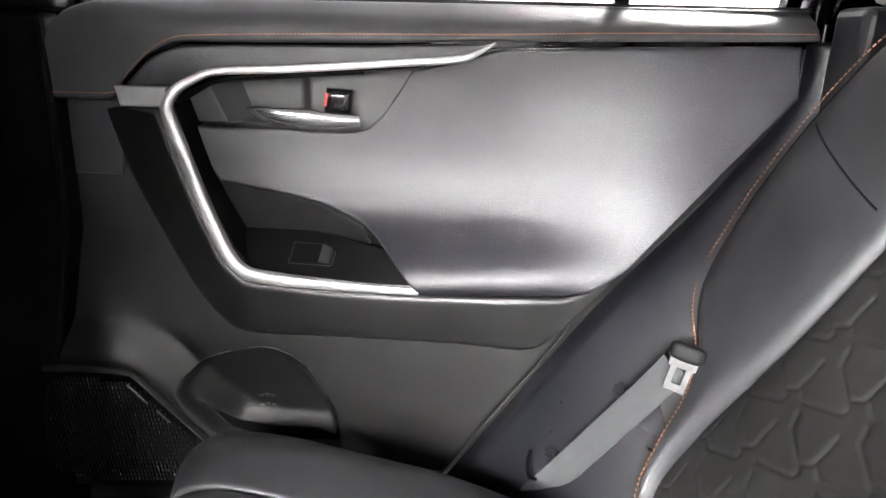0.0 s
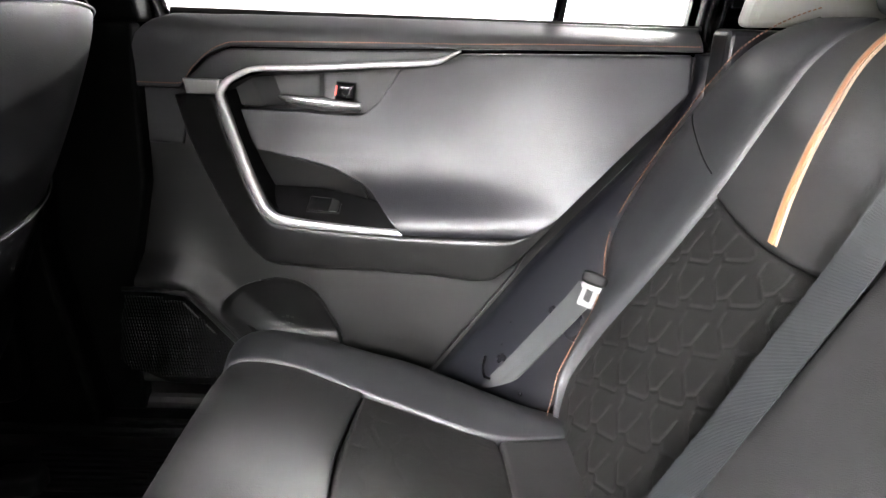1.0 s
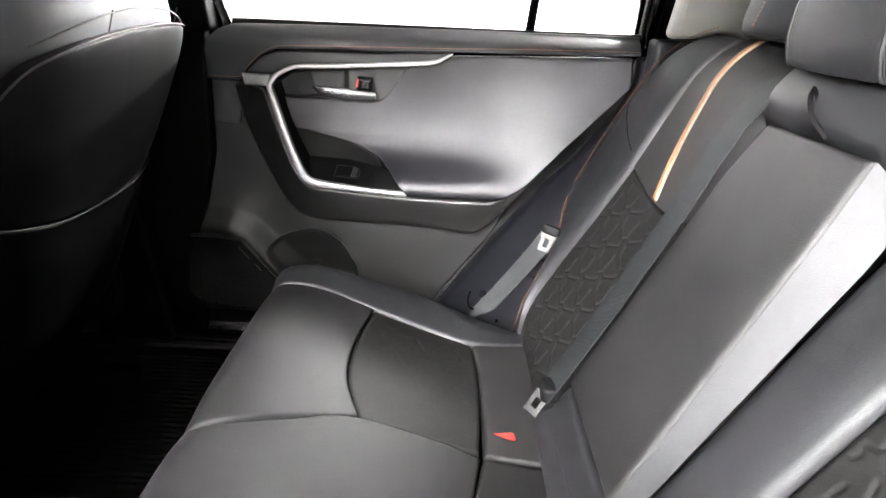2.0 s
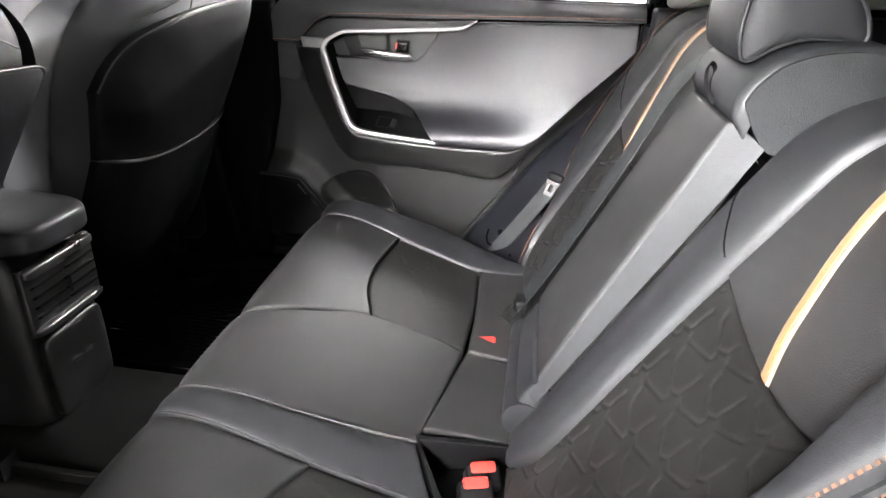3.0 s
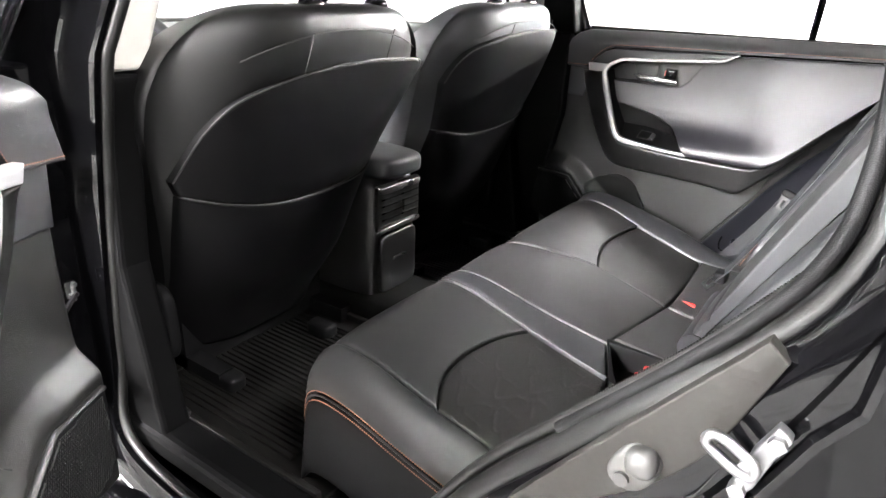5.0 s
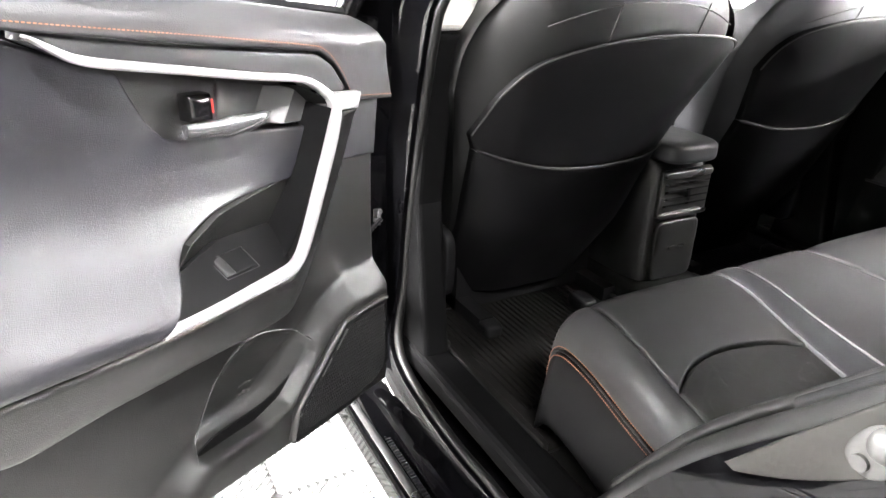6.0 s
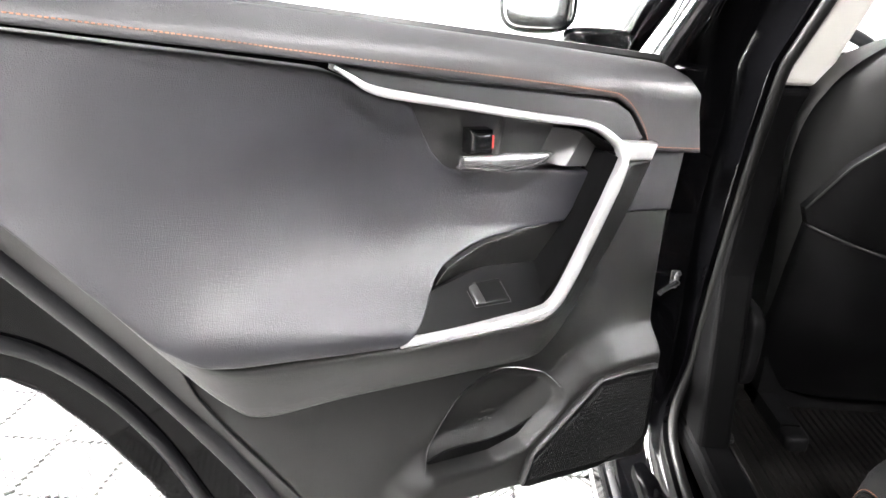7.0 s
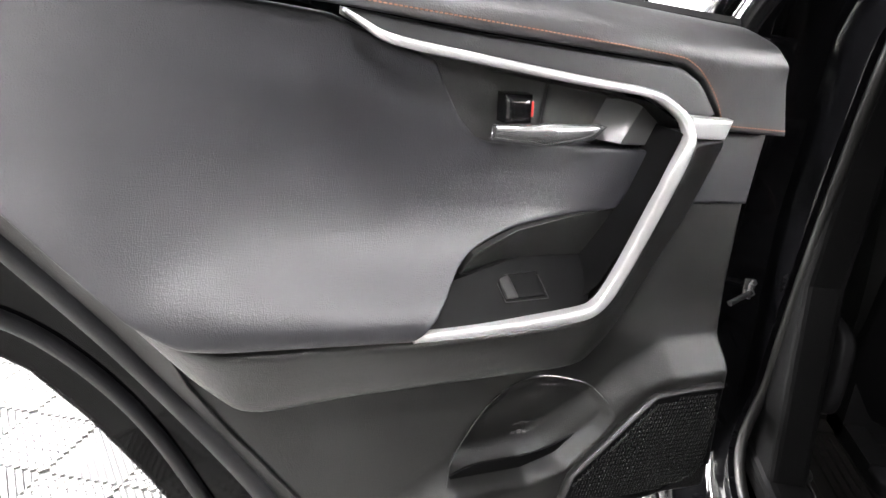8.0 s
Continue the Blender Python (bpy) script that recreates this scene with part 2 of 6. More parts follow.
def ribbon(path, wide, normal, width, thick):
    """A strip along a path: wide gives its width's direction at each point, normal its face's."""
    P, Wd, N = np.array(path, float), np.array(wide, float), np.array(normal, float)
    n = len(P)
    Wd, N = np.broadcast_to(Wd, (n, 3)), np.broadcast_to(N, (n, 3))
    width = np.broadcast_to(np.array(width, float), (n,))
    prof = [(-0.5, -1), (-0.5, -0.25), (-0.42, 0), (0.42, 0), (0.5, -0.25), (0.5, -1)]
    verts, faces = [], []
    for i in range(n):
        for a, b in prof:
            verts.append(tuple(P[i] + Wd[i] * a * width[i] + N[i] * b * thick))
    k = len(prof)
    for i in range(n - 1):
        for j in range(k):
            faces.append([i * k + j, i * k + (j + 1) % k, (i + 1) * k + (j + 1) % k, (i + 1) * k + j])
    faces += [list(range(k)), [(n - 1) * k + j for j in range(k)]]
    return outward(verts, faces)


def domed(path, wide, normal, width, thick, crown):
    """A strip like ribbon's, with a crowned face."""
    P, Wd, N = np.array(path, float), np.array(wide, float), np.array(normal, float)
    n = len(P)
    Wd, N = np.broadcast_to(Wd, (n, 3)), np.broadcast_to(N, (n, 3))
    width, crown = np.broadcast_to(np.array(width, float), (n,)), np.broadcast_to(np.array(crown, float), (n,))
    prof = [-0.5, -0.47, -0.38, -0.22, 0.0, 0.22, 0.38, 0.47, 0.5]
    verts, faces = [], []
    for i in range(n):
        for a in prof:
            verts.append(tuple(P[i] + Wd[i] * a * width[i] + N[i] * crown[i] * (math.sqrt(1 - 4 * a * a) - 1)))
        for a in (0.5, -0.5):
            verts.append(tuple(P[i] + Wd[i] * a * width[i] - N[i] * thick))
    k = len(prof) + 2
    for i in range(n - 1):
        for j in range(k):
            faces.append([i * k + j, i * k + (j + 1) % k, (i + 1) * k + (j + 1) % k, (i + 1) * k + j])
    faces += [list(range(k)), [(n - 1) * k + j for j in range(k)]]
    return outward(verts, faces)


def prism(outline, S, d0, d1):
    """A plate of an outline in S's domain, from depth d0 to d1."""
    n = len(outline)
    verts = [S(a, b, d0) for a, b in outline] + [S(a, b, d1) for a, b in outline]
    faces = [list(range(n)), [2 * n - 1 - i for i in range(n)]] + [[i, (i + 1) % n, n + (i + 1) % n, n + i] for i in range(n)]
    return outward(verts, faces)


def stitches(path, normal, gap=0.0048, size=0.0038, thick=0.0007):
    """A row of short threads along a path."""
    P = np.array(path, float)
    L = np.linalg.norm(np.diff(P, axis=0), axis=1).sum()
    Q = resample(P, max(3, int(L / gap)))
    out = []
    for i in range(len(Q) - 1):
        t = Q[i + 1] - Q[i]
        t /= np.linalg.norm(t) + 1e-12
        c = (Q[i] + Q[i + 1]) / 2
        nn = np.array(normal, float)
        nn = nn - t * (nn @ t)
        nn /= np.linalg.norm(nn)
        s = np.cross(t, nn)
        v = [c + t * size * a + s * thick * b + nn * thick * k for a, b, k in ((-.5, 0, -.3), (-.35, 1, .7), (-.35, -1, .7), (.35, 1, .7), (.35, -1, .7), (.5, 0, -.3))]
        out.append(([tuple(q) for q in v], [[0, 2, 1], [1, 2, 4, 3], [3, 4, 5], [0, 1, 3, 5], [0, 5, 4, 2]]))
    return join(*out)


def rounded(x0, x1, y0, y1, z0, z1, r, f=lambda x, y, z: (x, y, z), n=6, power=4.0):
    """A soft block (superellipsoid) between the given limits."""
    c = np.array([(x0 + x1) / 2, (y0 + y1) / 2, (z0 + z1) / 2])
    h = np.array([(x1 - x0) / 2, (y1 - y0) / 2, (z1 - z0) / 2])
    verts, faces = [], []
    N = 4 * n
    for a in (0, 1, 2):
        for sg in (-1, 1):
            k = len(verts)
            for i in range(N + 1):
                for j in range(N + 1):
                    p = np.zeros(3)
                    p[a], p[(a + 1) % 3], p[(a + 2) % 3] = sg, -1 + 2 * i / N, -1 + 2 * j / N
                    p = p / (np.abs(p) ** power).sum() ** (1 / power)
                    verts.append(f(*(c + h * p)))
            for i in range(N):
                for j in range(N):
                    q = k + i * (N + 1) + j
                    faces.append([q, q + 1, q + N + 2, q + N + 1])
    bm = bmesh.new()
    vs = [bm.verts.new(v) for v in verts]
    for q in faces:
        bm.faces.new([vs[i] for i in q])
    bmesh.ops.remove_doubles(bm, verts=bm.verts, dist=1e-5)
    bmesh.ops.recalc_face_normals(bm, faces=bm.faces)
    bm.verts.index_update()
    out = [tuple(v.co) for v in bm.verts], [[v.index for v in q.verts] for q in bm.faces]
    bm.free()
    return out


def inside(poly, x, z):
    """Signed distance to a polygon: positive inside."""
    best, odd = 9.0, False
    n = len(poly)
    for i in range(n):
        (ax, az), (bx, bz) = poly[i], poly[(i + 1) % n]
        dx, dz = bx - ax, bz - az
        s = max(0.0, min(1.0, ((x - ax) * dx + (z - az) * dz) / (dx * dx + dz * dz + 1e-12)))
        best = min(best, math.hypot(x - ax - s * dx, z - az - s * dz))
        if (az > z) != (bz > z) and x < (bx - ax) * (z - az) / (bz - az) + ax:
            odd = not odd
    return best if odd else -best


def ease(a, b, v):
    s = max(0.0, min(1.0, (v - a) / (b - a)))
    return s * s * (3 - 2 * s)


# ---- the hall ----
floor_hall = part("ground", box(-9, 9, -9, 9, -0.05, -0.008), M_SLOT, None, "white plastic garage floor tiles with slots", smooth=False)
tagged(floor_hall, category="floor", kind="structure")
HALL = 3.3                      # ceiling height
for nm, b, mt, lb in (("wall_north", box(-9.2, 9.2, 9, 9.2, 0, HALL), M_WALL, "plain white hall wall"), ("wall_south", box(-9.2, 9.2, -9.2, -9, 0, HALL), M_WALLGREY, "plain light grey hall wall"),
                      ("wall_west", box(-9.2, -9, -9, 9, 0, HALL), M_WALL, "plain white hall wall"), ("wall_east", box(9, 9.2, -9, 9, 0, HALL), M_WALLGREY, "plain light grey hall wall")):
    tagged(part(nm, b, mt, None, lb, smooth=False), category="wall", kind="structure")
tagged(part("ceiling", box(-9.2, 9.2, -9.2, 9.2, HALL, HALL + 0.2), M_DIM, None, "plain dark grey hall ceiling", smooth=False), category="ceiling", kind="structure")
# Unseen lamps, added where doors, seats and walls need brightening.
for x, y, w, l in [(-2.8, -6.6, 1.5, 0.7), (-1.1, -4.4, 0.75, 0.5), (0.45, 0.15, 0.19, 0.14), (2.2, -1.5, 0.28, 0.25), (-7.6, -1.6, 0.5, 0.4), (-7.6, 1.4, 0.35, 0.3), (1.6, 2.9, 0.30, 0.24)] + [(1.5 + 3 * k, 8.5, 1.3, 0.35) for k in range(3)]:
    lamp = thing("ceiling_light", "bright white ceiling light panel added out of view", "light", (x, y, HALL), "ceiling lights of the hall")
    part("diffuser", box(x - w, x + w, y - l, y + l, HALL - 0.06, HALL - 0.04), M_LAMP, lamp, smooth=False)
    part("frame", box(x - w - 0.03, x + w + 0.03, y - l - 0.03, y + l + 0.03, HALL - 0.038, HALL - 0.002), M_WALL, lamp, smooth=False)


# ---- rear doors: local x rearwards, d outwards from the car's middle, z up ----
HINGE = Vector((-0.636, -0.946, 0.80))
OPEN = Matrix.Rotation(-radians(59.8), 4, Vector((0.090, 0.061, 1.0)).normalized())

BOTTLE = [(-0.157, 0.459), (-0.171, 0.507), (-0.20, 0.57), (-0.235, 0.606), (-0.281, 0.618), (-0.351, 0.600), (-0.386, 0.575), (-0.391, 0.555),
          (-0.380, 0.533), (-0.332, 0.480), (-0.275, 0.462)]
GRILLE = [(-0.446, 0.594), (-0.50, 0.600), (-0.572, 0.600), (-0.590, 0.540), (-0.600, 0.450), (-0.570, 0.415), (-0.50, 0.402), (-0.338, 0.398), (-0.330, 0.415), (-0.338, 0.470)]
LIP = [(-0.130, 0.430), (-0.165, 0.460), (-0.272, 0.471), (-0.316, 0.491), (-0.426, 0.612), (-0.47, 0.632), (-0.62, 0.640), (-0.62, 0.30), (-0.11, 0.30)]
TRIM_UP = [(0.040, 1.046, 0.758), (0.022, 1.037, 0.752), (-0.004, 1.027, 0.748), (-0.094, 1.019, 0.750), (-0.209, 1.010, 0.752), (-0.290, 1.0055, 0.752),
           (-0.315, 0.999, 0.749), (-0.354, 0.977, 0.742)]
TRIM_DOWN = [(-0.353, 0.976, 0.741), (-0.352, 0.958, 0.737), (-0.336, 0.905, 0.734), (-0.313, 0.838, 0.731), (-0.292, 0.788, 0.727), (-0.276, 0.766, 0.724),
             (-0.250, 0.756, 0.721), (-0.150, 0.748, 0.715), (-0.048, 0.744, 0.710)]


def pad_depth(x, z):
    shelf = np.interp(z, [0.735, 0.742, 0.752, 0.765, 0.780, 0.797, 0.815, 0.835, 0.86, 0.90, 0.95, 1.0, 1.05],
                      [0.712, 0.704, 0.700, 0.703, 0.717, 0.742, 0.763, 0.777, 0.786, 0.791, 0.791, 0.788, 0.782])
    slope = np.interp(z, [0.735, 0.742, 0.752, 0.775, 0.80, 0.83, 0.86, 0.90, 0.95, 1.0, 1.05], [0.712, 0.704, 0.700, 0.701, 0.706, 0.717, 0.730, 0.746, 0.761, 0.773, 0.782])
    k = ease(-0.02, 0.32, x)
    return shelf * (1 - k) + slope * k - 0.016 * ease(-0.22, -0.33, x) * ease(0.80, 0.86, z)


def rail_depth(x, z):
    return np.interp(z, [0.96, 1.03, 1.050, 1.068, 1.081, 1.092], [0.770, 0.768, 0.764, 0.770, 0.784, 0.803])


def lower_depth(x, z):
    d = 0.803 - 0.032 * ease(-0.036, 0.020, inside(LIP, x, z))
    w = inside(BOTTLE, x, z)
    d += (0.004 + 0.020 * ease(0.605, 0.50, z)) * ease(-0.002, 0.012, w)
    d -= 0.012 * math.exp(-((x + 0.47) / 0.070) ** 2 - ((z - 0.640) / 0.045) ** 2)
    return d


def build_door(door, side):
    """All the parts of a rear door under its Empty; side +1 is the car's right, -1 its left."""
    def at(x, d, z):
        return (x, CY + side * d, z)

    def on(depth):
        return lambda x, z, h: at(x, depth(x, z) - h, z)

    def flat(x, z, d, h):
        return at(x, d - h, z)

    nin = Vector((0, -side, 0))
    # painted shell with the wheel-arch cut, and the inner flange
    out = [(-0.63, 0.36), (-0.60, 0.33), (0.13, 0.33), (0.164, 0.379), (0.217, 0.472), (0.272, 0.558), (0.326, 0.628), (0.361, 0.655), (0.416, 0.672),
           (0.50, 0.70), (0.555, 0.78), (0.57, 0.90), (0.56, 1.085), (-0.62, 1.085)]
    shell = part("shell", prism(out, lambda a, b, d: at(a, d, b), 0.872, 0.925), M_PAINT, door, "glossy black painted door shell", smooth=False, bevel=0.008)
    flange = [(-0.10, 0.36), (0.02, 0.36), (0.061, 0.418), (0.143, 0.547), (0.236, 0.677), (0.318, 0.777), (0.40, 0.87), (0.47, 0.96), (0.475, 1.08), (0.40, 1.08), (0.36, 0.97), (0.25, 0.83), (0.10, 0.63), (-0.06, 0.40)]
    part("inner_flange", prism(flange, lambda a, b, d: at(a, d, b), 0.812, 0.878), M_PAINT, door, "black painted inner door flange", smooth=False, bevel=0.012)
    ridge = cat([(0.40, 0.90), (0.330, 0.815), (0.255, 0.725), (0.170, 0.610), (0.095, 0.500), (0.035, 0.40)], 40)
    part("weather_seal", tube([at(x, 0.812, z) for x, z in ridge], 0.013, 8), M_RUBBER, door, "black rubber door seal")
    edge = cat([(0.52, 0.755), (0.405, 0.722), (0.330, 0.690), (0.262, 0.625), (0.200, 0.535), (0.135, 0.405)], 40)
    part("edge_seal", tube([at(x, 0.868, z) for x, z in edge], 0.010, 8), M_RUBBER, door, "rubber seal along the wheel-arch edge")
    # lower panel with bottle pocket and raised speaker corner
    front = line([(-0.528, 0.972), (-0.535, 0.868), (-0.552, 0.748), (-0.580, 0.604), (-0.612, 0.40)], 60)
    rear = line([(0.4, 0.93), (0.286, 0.793), (0.206, 0.694), (0.123, 0.583), (0.047, 0.480), (-0.005, 0.40)], 60)
    lower = part("lower_panel", panel(front, rear, on(lower_depth), step=0.005, r=0.008, skirt=0.03), M_LOWER, door, "grained black plastic lower panel with bottle pocket")
    # Dark sheet laid over the pocket's foot as its shade; no opening is cut.
    part("pocket_slot_shade", panel(cat([(-0.158, 0.4605), (-0.20, 0.461), (-0.275, 0.464), (-0.332, 0.482), (-0.362, 0.511), (-0.388, 0.552)], 50),
         cat([(-0.160, 0.468), (-0.20, 0.485), (-0.275, 0.490), (-0.325, 0.503), (-0.363, 0.529), (-0.387, 0.554)], 50), on(lambda x, z: 0.7975), step=0.008, r=0.001, skirt=0.002), M_HARD2, lower, "dark strip standing in for the shaded pocket slot")
    marks = []
    for k in range(2):
        for j in range(3):
            marks.append(box(-0.288 + 0.009 * j, -0.282 + 0.009 * j, 0, 0.0008, 0.507 + 0.017 * k, 0.510 + 0.017 * k + 0.003 * (j % 2)))
    part("moulded_mark", moved(join(*marks), lambda x, y, z: at(x, lower_depth(x, z) - 0.0012 - y, z)), M_MARK, lower, smooth=False)
    part("pocket_edge", tube([at(x, lower_depth(x, z + 0.003) - 0.0004, z) for x, z in cat(BOTTLE[:7], 50)], 0.0010, 6), M_SATIN, lower)
    # speaker grille: frame, ribs and a name plate reduced to bars
    grille = part("speaker_grille", panel(line([GRILLE[-1], GRILLE[0], GRILLE[1], GRILLE[2]], 40), line([GRILLE[8], GRILLE[7], GRILLE[6], GRILLE[4]], 40),
                  on(lambda x, z: 0.766), r=0.005, skirt=0.02), M_HARD2, door, "black perforated speaker grille")
    ribs = []
    for k in range(46):
        x0 = -0.345 - 0.0052 * k
        for m in range(26):
            x, z = x0 - 0.001 * m, 0.412 + 0.0072 * m
            if inside(GRILLE, x, z) > 0.014:
                ribs.append(box(x - 0.0011, x + 0.0011, 0, 0.0016, z - 0.0026, z + 0.0026))
    part("grille_ribs", moved(join(*ribs), lambda x, y, z: at(x, 0.7665 - y, z)), M_MESH, grille, smooth=False)
    part("grille_rim", tube([at(x, 0.767, z) for x, z in line(GRILLE[-2:] + GRILLE[:2] + [(-0.565, 0.601)], 50)], 0.0080, 8, flat=0.6), M_HARD, grille)
    bars = [((-0.345, 0.452), (-0.372, 0.482)), ((-0.395, 0.507), (-0.418, 0.533)), ((-0.430, 0.545), (-0.455, 0.575))]
    for a, b in bars:
        part("name_bar", tube([at(*p[:1], 0.7645, p[1]) for p in line([a, b], 6)], 0.0014, 6), M_SATIN, grille)
    # small upholstered piece at the front edge
    part("front_insert", panel(line([(-0.528, 0.966), (-0.418, 0.966)], 20), line([(-0.532, 0.870), (-0.440, 0.868)], 20), on(lambda x, z: 0.7965), r=0.005, skirt=0.02), M_PAD, door,
         "soft vinyl insert at the front edge")
    # fascia below the silver trim
    fa = line([(-0.408, 0.962, 0.742), (-0.362, 0.960, 0.738), (-0.345, 0.905, 0.735), (-0.322, 0.838, 0.732), (-0.300, 0.783, 0.729), (-0.270, 0.749, 0.725),
               (-0.150, 0.741, 0.718), (-0.048, 0.737, 0.712), (0.140, 0.735, 0.712), (0.172, 0.745, 0.72), (0.215, 0.775, 0.735), (0.30, 0.86, 0.76)], 120)
    fb = cat([(-0.442, 0.955, 0.776), (-0.422, 0.881, 0.776), (-0.388, 0.798, 0.775), (-0.344, 0.714, 0.768), (-0.312, 0.678, 0.760), (-0.275, 0.663, 0.753), (-0.145, 0.660, 0.745), (-0.002, 0.655, 0.740), (0.100, 0.647, 0.738), (0.141, 0.669, 0.742), (0.196, 0.725, 0.752), (0.307, 0.847, 0.780)], 120)
    part("armrest_fascia", panel(fa, fb, flat, step=0.010, puff=0.006, r=0.008, skirt=0.06), M_HARD, door, "grained black plastic armrest fascia")
    # leather pad
    pt = line([(-0.060, 1.012), (-0.020, 1.020), (0.020, 1.032), (0.045, 1.040), (0.15, 1.044), (0.30, 1.049), (0.432, 1.053)], 100)
    ptop = np.vstack([line([(-0.345, 0.938), (-0.140, 0.932), (-0.118, 0.937), (-0.097, 0.955), (-0.075, 0.987), (-0.060, 1.012)], 80), pt[1:]])
    pbot = np.vstack([cat([(-0.306, 0.866), (-0.238, 0.852), (-0.177, 0.838), (-0.122, 0.815), (-0.090, 0.788), (-0.047, 0.740)], 80),
                      line([(-0.047, 0.740), (0.134, 0.7385), (0.170, 0.745), (0.215, 0.775), (0.30, 0.86), (0.40, 0.955), (0.434, 0.99)], 100)[1:]])
    part("pad", panel(ptop, pbot, on(pad_depth), step=0.008, r=0.0045, skirt=0.02), M_PAD, door, "dark blue-black soft vinyl door pad with armrest shelf")
    # grey facet and gloss black switch panel in the armrest pocket
    part("pocket_facet", panel(line([(-0.308, 0.868, 0.779), (-0.238, 0.853, 0.775), (-0.177, 0.839, 0.77), (-0.122, 0.816, 0.755)], 40),
         line([(-0.296, 0.802, 0.790), (-0.238, 0.800, 0.790), (-0.177, 0.797, 0.789), (-0.112, 0.790, 0.760)], 40), flat, r=0.001, skirt=0.01), M_HARD, door)
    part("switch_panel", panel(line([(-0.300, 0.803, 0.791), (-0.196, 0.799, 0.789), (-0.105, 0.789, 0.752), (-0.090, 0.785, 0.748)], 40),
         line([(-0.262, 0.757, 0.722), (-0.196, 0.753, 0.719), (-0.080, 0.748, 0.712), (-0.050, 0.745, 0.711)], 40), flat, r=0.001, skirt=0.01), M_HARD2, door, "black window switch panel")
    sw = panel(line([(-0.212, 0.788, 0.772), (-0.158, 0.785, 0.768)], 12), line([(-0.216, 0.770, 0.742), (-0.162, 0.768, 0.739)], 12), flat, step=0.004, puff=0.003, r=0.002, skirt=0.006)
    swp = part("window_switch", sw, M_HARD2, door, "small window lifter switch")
    rim = [(-0.213, 0.7885, 0.773), (-0.157, 0.7855, 0.769), (-0.161, 0.7675, 0.738), (-0.217, 0.7697, 0.741)]
    part("switch_rim", tube([at(x, d - 0.003, z) for x, z, d in line(rim + rim[:1], 60)[:-1]], 0.0005, 5, closed=True), M_SATIN, swp)
    part("switch_lip", panel(line([(-0.176, 0.7865, 0.768), (-0.160, 0.785, 0.766)], 8), line([(-0.180, 0.770, 0.740), (-0.164, 0.769, 0.738)], 8), flat, step=0.004, puff=0.004, r=0.002, skirt=0.002), M_SATIN, swp)
    # upper insert between rail and trim
    part("upper_insert", panel(line([(-0.412, 0.987), (-0.378, 1.020), (-0.345, 1.0345), (-0.10, 1.040), (0.036, 1.047)], 60),
         line([(-0.400, 0.980), (-0.350, 0.984), (-0.290, 1.006), (-0.10, 1.016), (0.0, 1.026), (0.036, 1.040)], 60), on(lambda x, z: 0.772), step=0.012, r=0.004, skirt=0.02), M_RAIL, door)
    # padded rail with stitching
    rt = line([(-0.49, 1.054), (-0.47, 1.074), (-0.436, 1.086), (-0.25, 1.090), (0.0, 1.093), (0.22, 1.095), (0.445, 1.097)], 90)
    rb = line([(-0.530, 0.968), (-0.425, 0.968), (-0.416, 0.985), (-0.380, 1.022), (-0.345, 1.0375), (-0.10, 1.043), (0.046, 1.049), (0.445, 1.059)], 90)
    rail = part("padded_rail", panel(rt, rb, on(rail_depth), step=0.008, r=0.0045, skirt=0.025), M_RAIL, door, "dark vinyl window rail with orange stitching")
    sp = cat([(0.44, 1.068), (0.20, 1.0625), (0.033, 1.0565), (-0.168, 1.0515), (-0.320, 1.046), (-0.350, 1.041), (-0.375, 1.028), (-0.402, 1.004), (-0.420, 0.980), (-0.432, 0.9755)], 200)
    sp = np.vstack([sp, line([(-0.432, 0.9755), (-0.525, 0.9755)], 20)])
    part("stitching", stitches([at(x, rail_depth(x, z) - 0.0006, z) for x, z in sp], nin), M_ORANGE, rail, "orange stitching", smooth=False)
    # silver trim: one bent strip and its front block
    up, dn = cat(TRIM_UP, 60), cat(TRIM_DOWN, 80)

    def strip(c, w):
        t = np.gradient(c[:, :2], axis=0)
        t /= np.linalg.norm(t, axis=1)[:, None]
        wd = np.array([at(-b, CY * 0, a) for a, b in t]) - np.array([at(0, 0, 0)])
        return domed([at(x, d - 0.006, z) for x, z, d in c], wd, tuple(nin), w, 0.013, 0.0035)

    whole = resample(np.vstack([up[:-2], dn[2:]]), 150)
    sm = np.vstack([whole[0]] + [whole[max(0, i - 1):i + 2].mean(axis=0) for i in range(1, 149)] + [whole[-1]])
    trim = part("silver_trim", strip(sm, np.interp(np.linspace(0, 1, 150), [0, 0.05, 0.12, 0.40, 0.48, 0.53, 0.60, 0.78, 0.85, 1.0], [0.003, 0.009, 0.009, 0.009, 0.012, 0.018, 0.017, 0.015, 0.012, 0.010])), M_SILVER, door, "satin silver angular trim strip")
    part("trim_block", panel(line([(-0.414, 0.986, 0.7445), (-0.352, 0.986, 0.741)], 14), line([(-0.409, 0.962, 0.7445), (-0.352, 0.962, 0.740)], 14), flat, step=0.006, puff=0.001, r=0.003, skirt=0.012), M_SILVER, trim)
    # wall from the trim's inner edge back into the recess
    # Shade behind the trim comes from the darkened plastic colour.
    inn = [(-0.343, 0.967), (-0.326, 0.902), (-0.304, 0.838), (-0.283, 0.788), (-0.268, 0.770), (-0.245, 0.762)]
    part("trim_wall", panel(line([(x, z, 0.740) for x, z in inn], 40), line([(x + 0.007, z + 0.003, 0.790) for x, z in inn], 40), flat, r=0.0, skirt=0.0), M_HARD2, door)
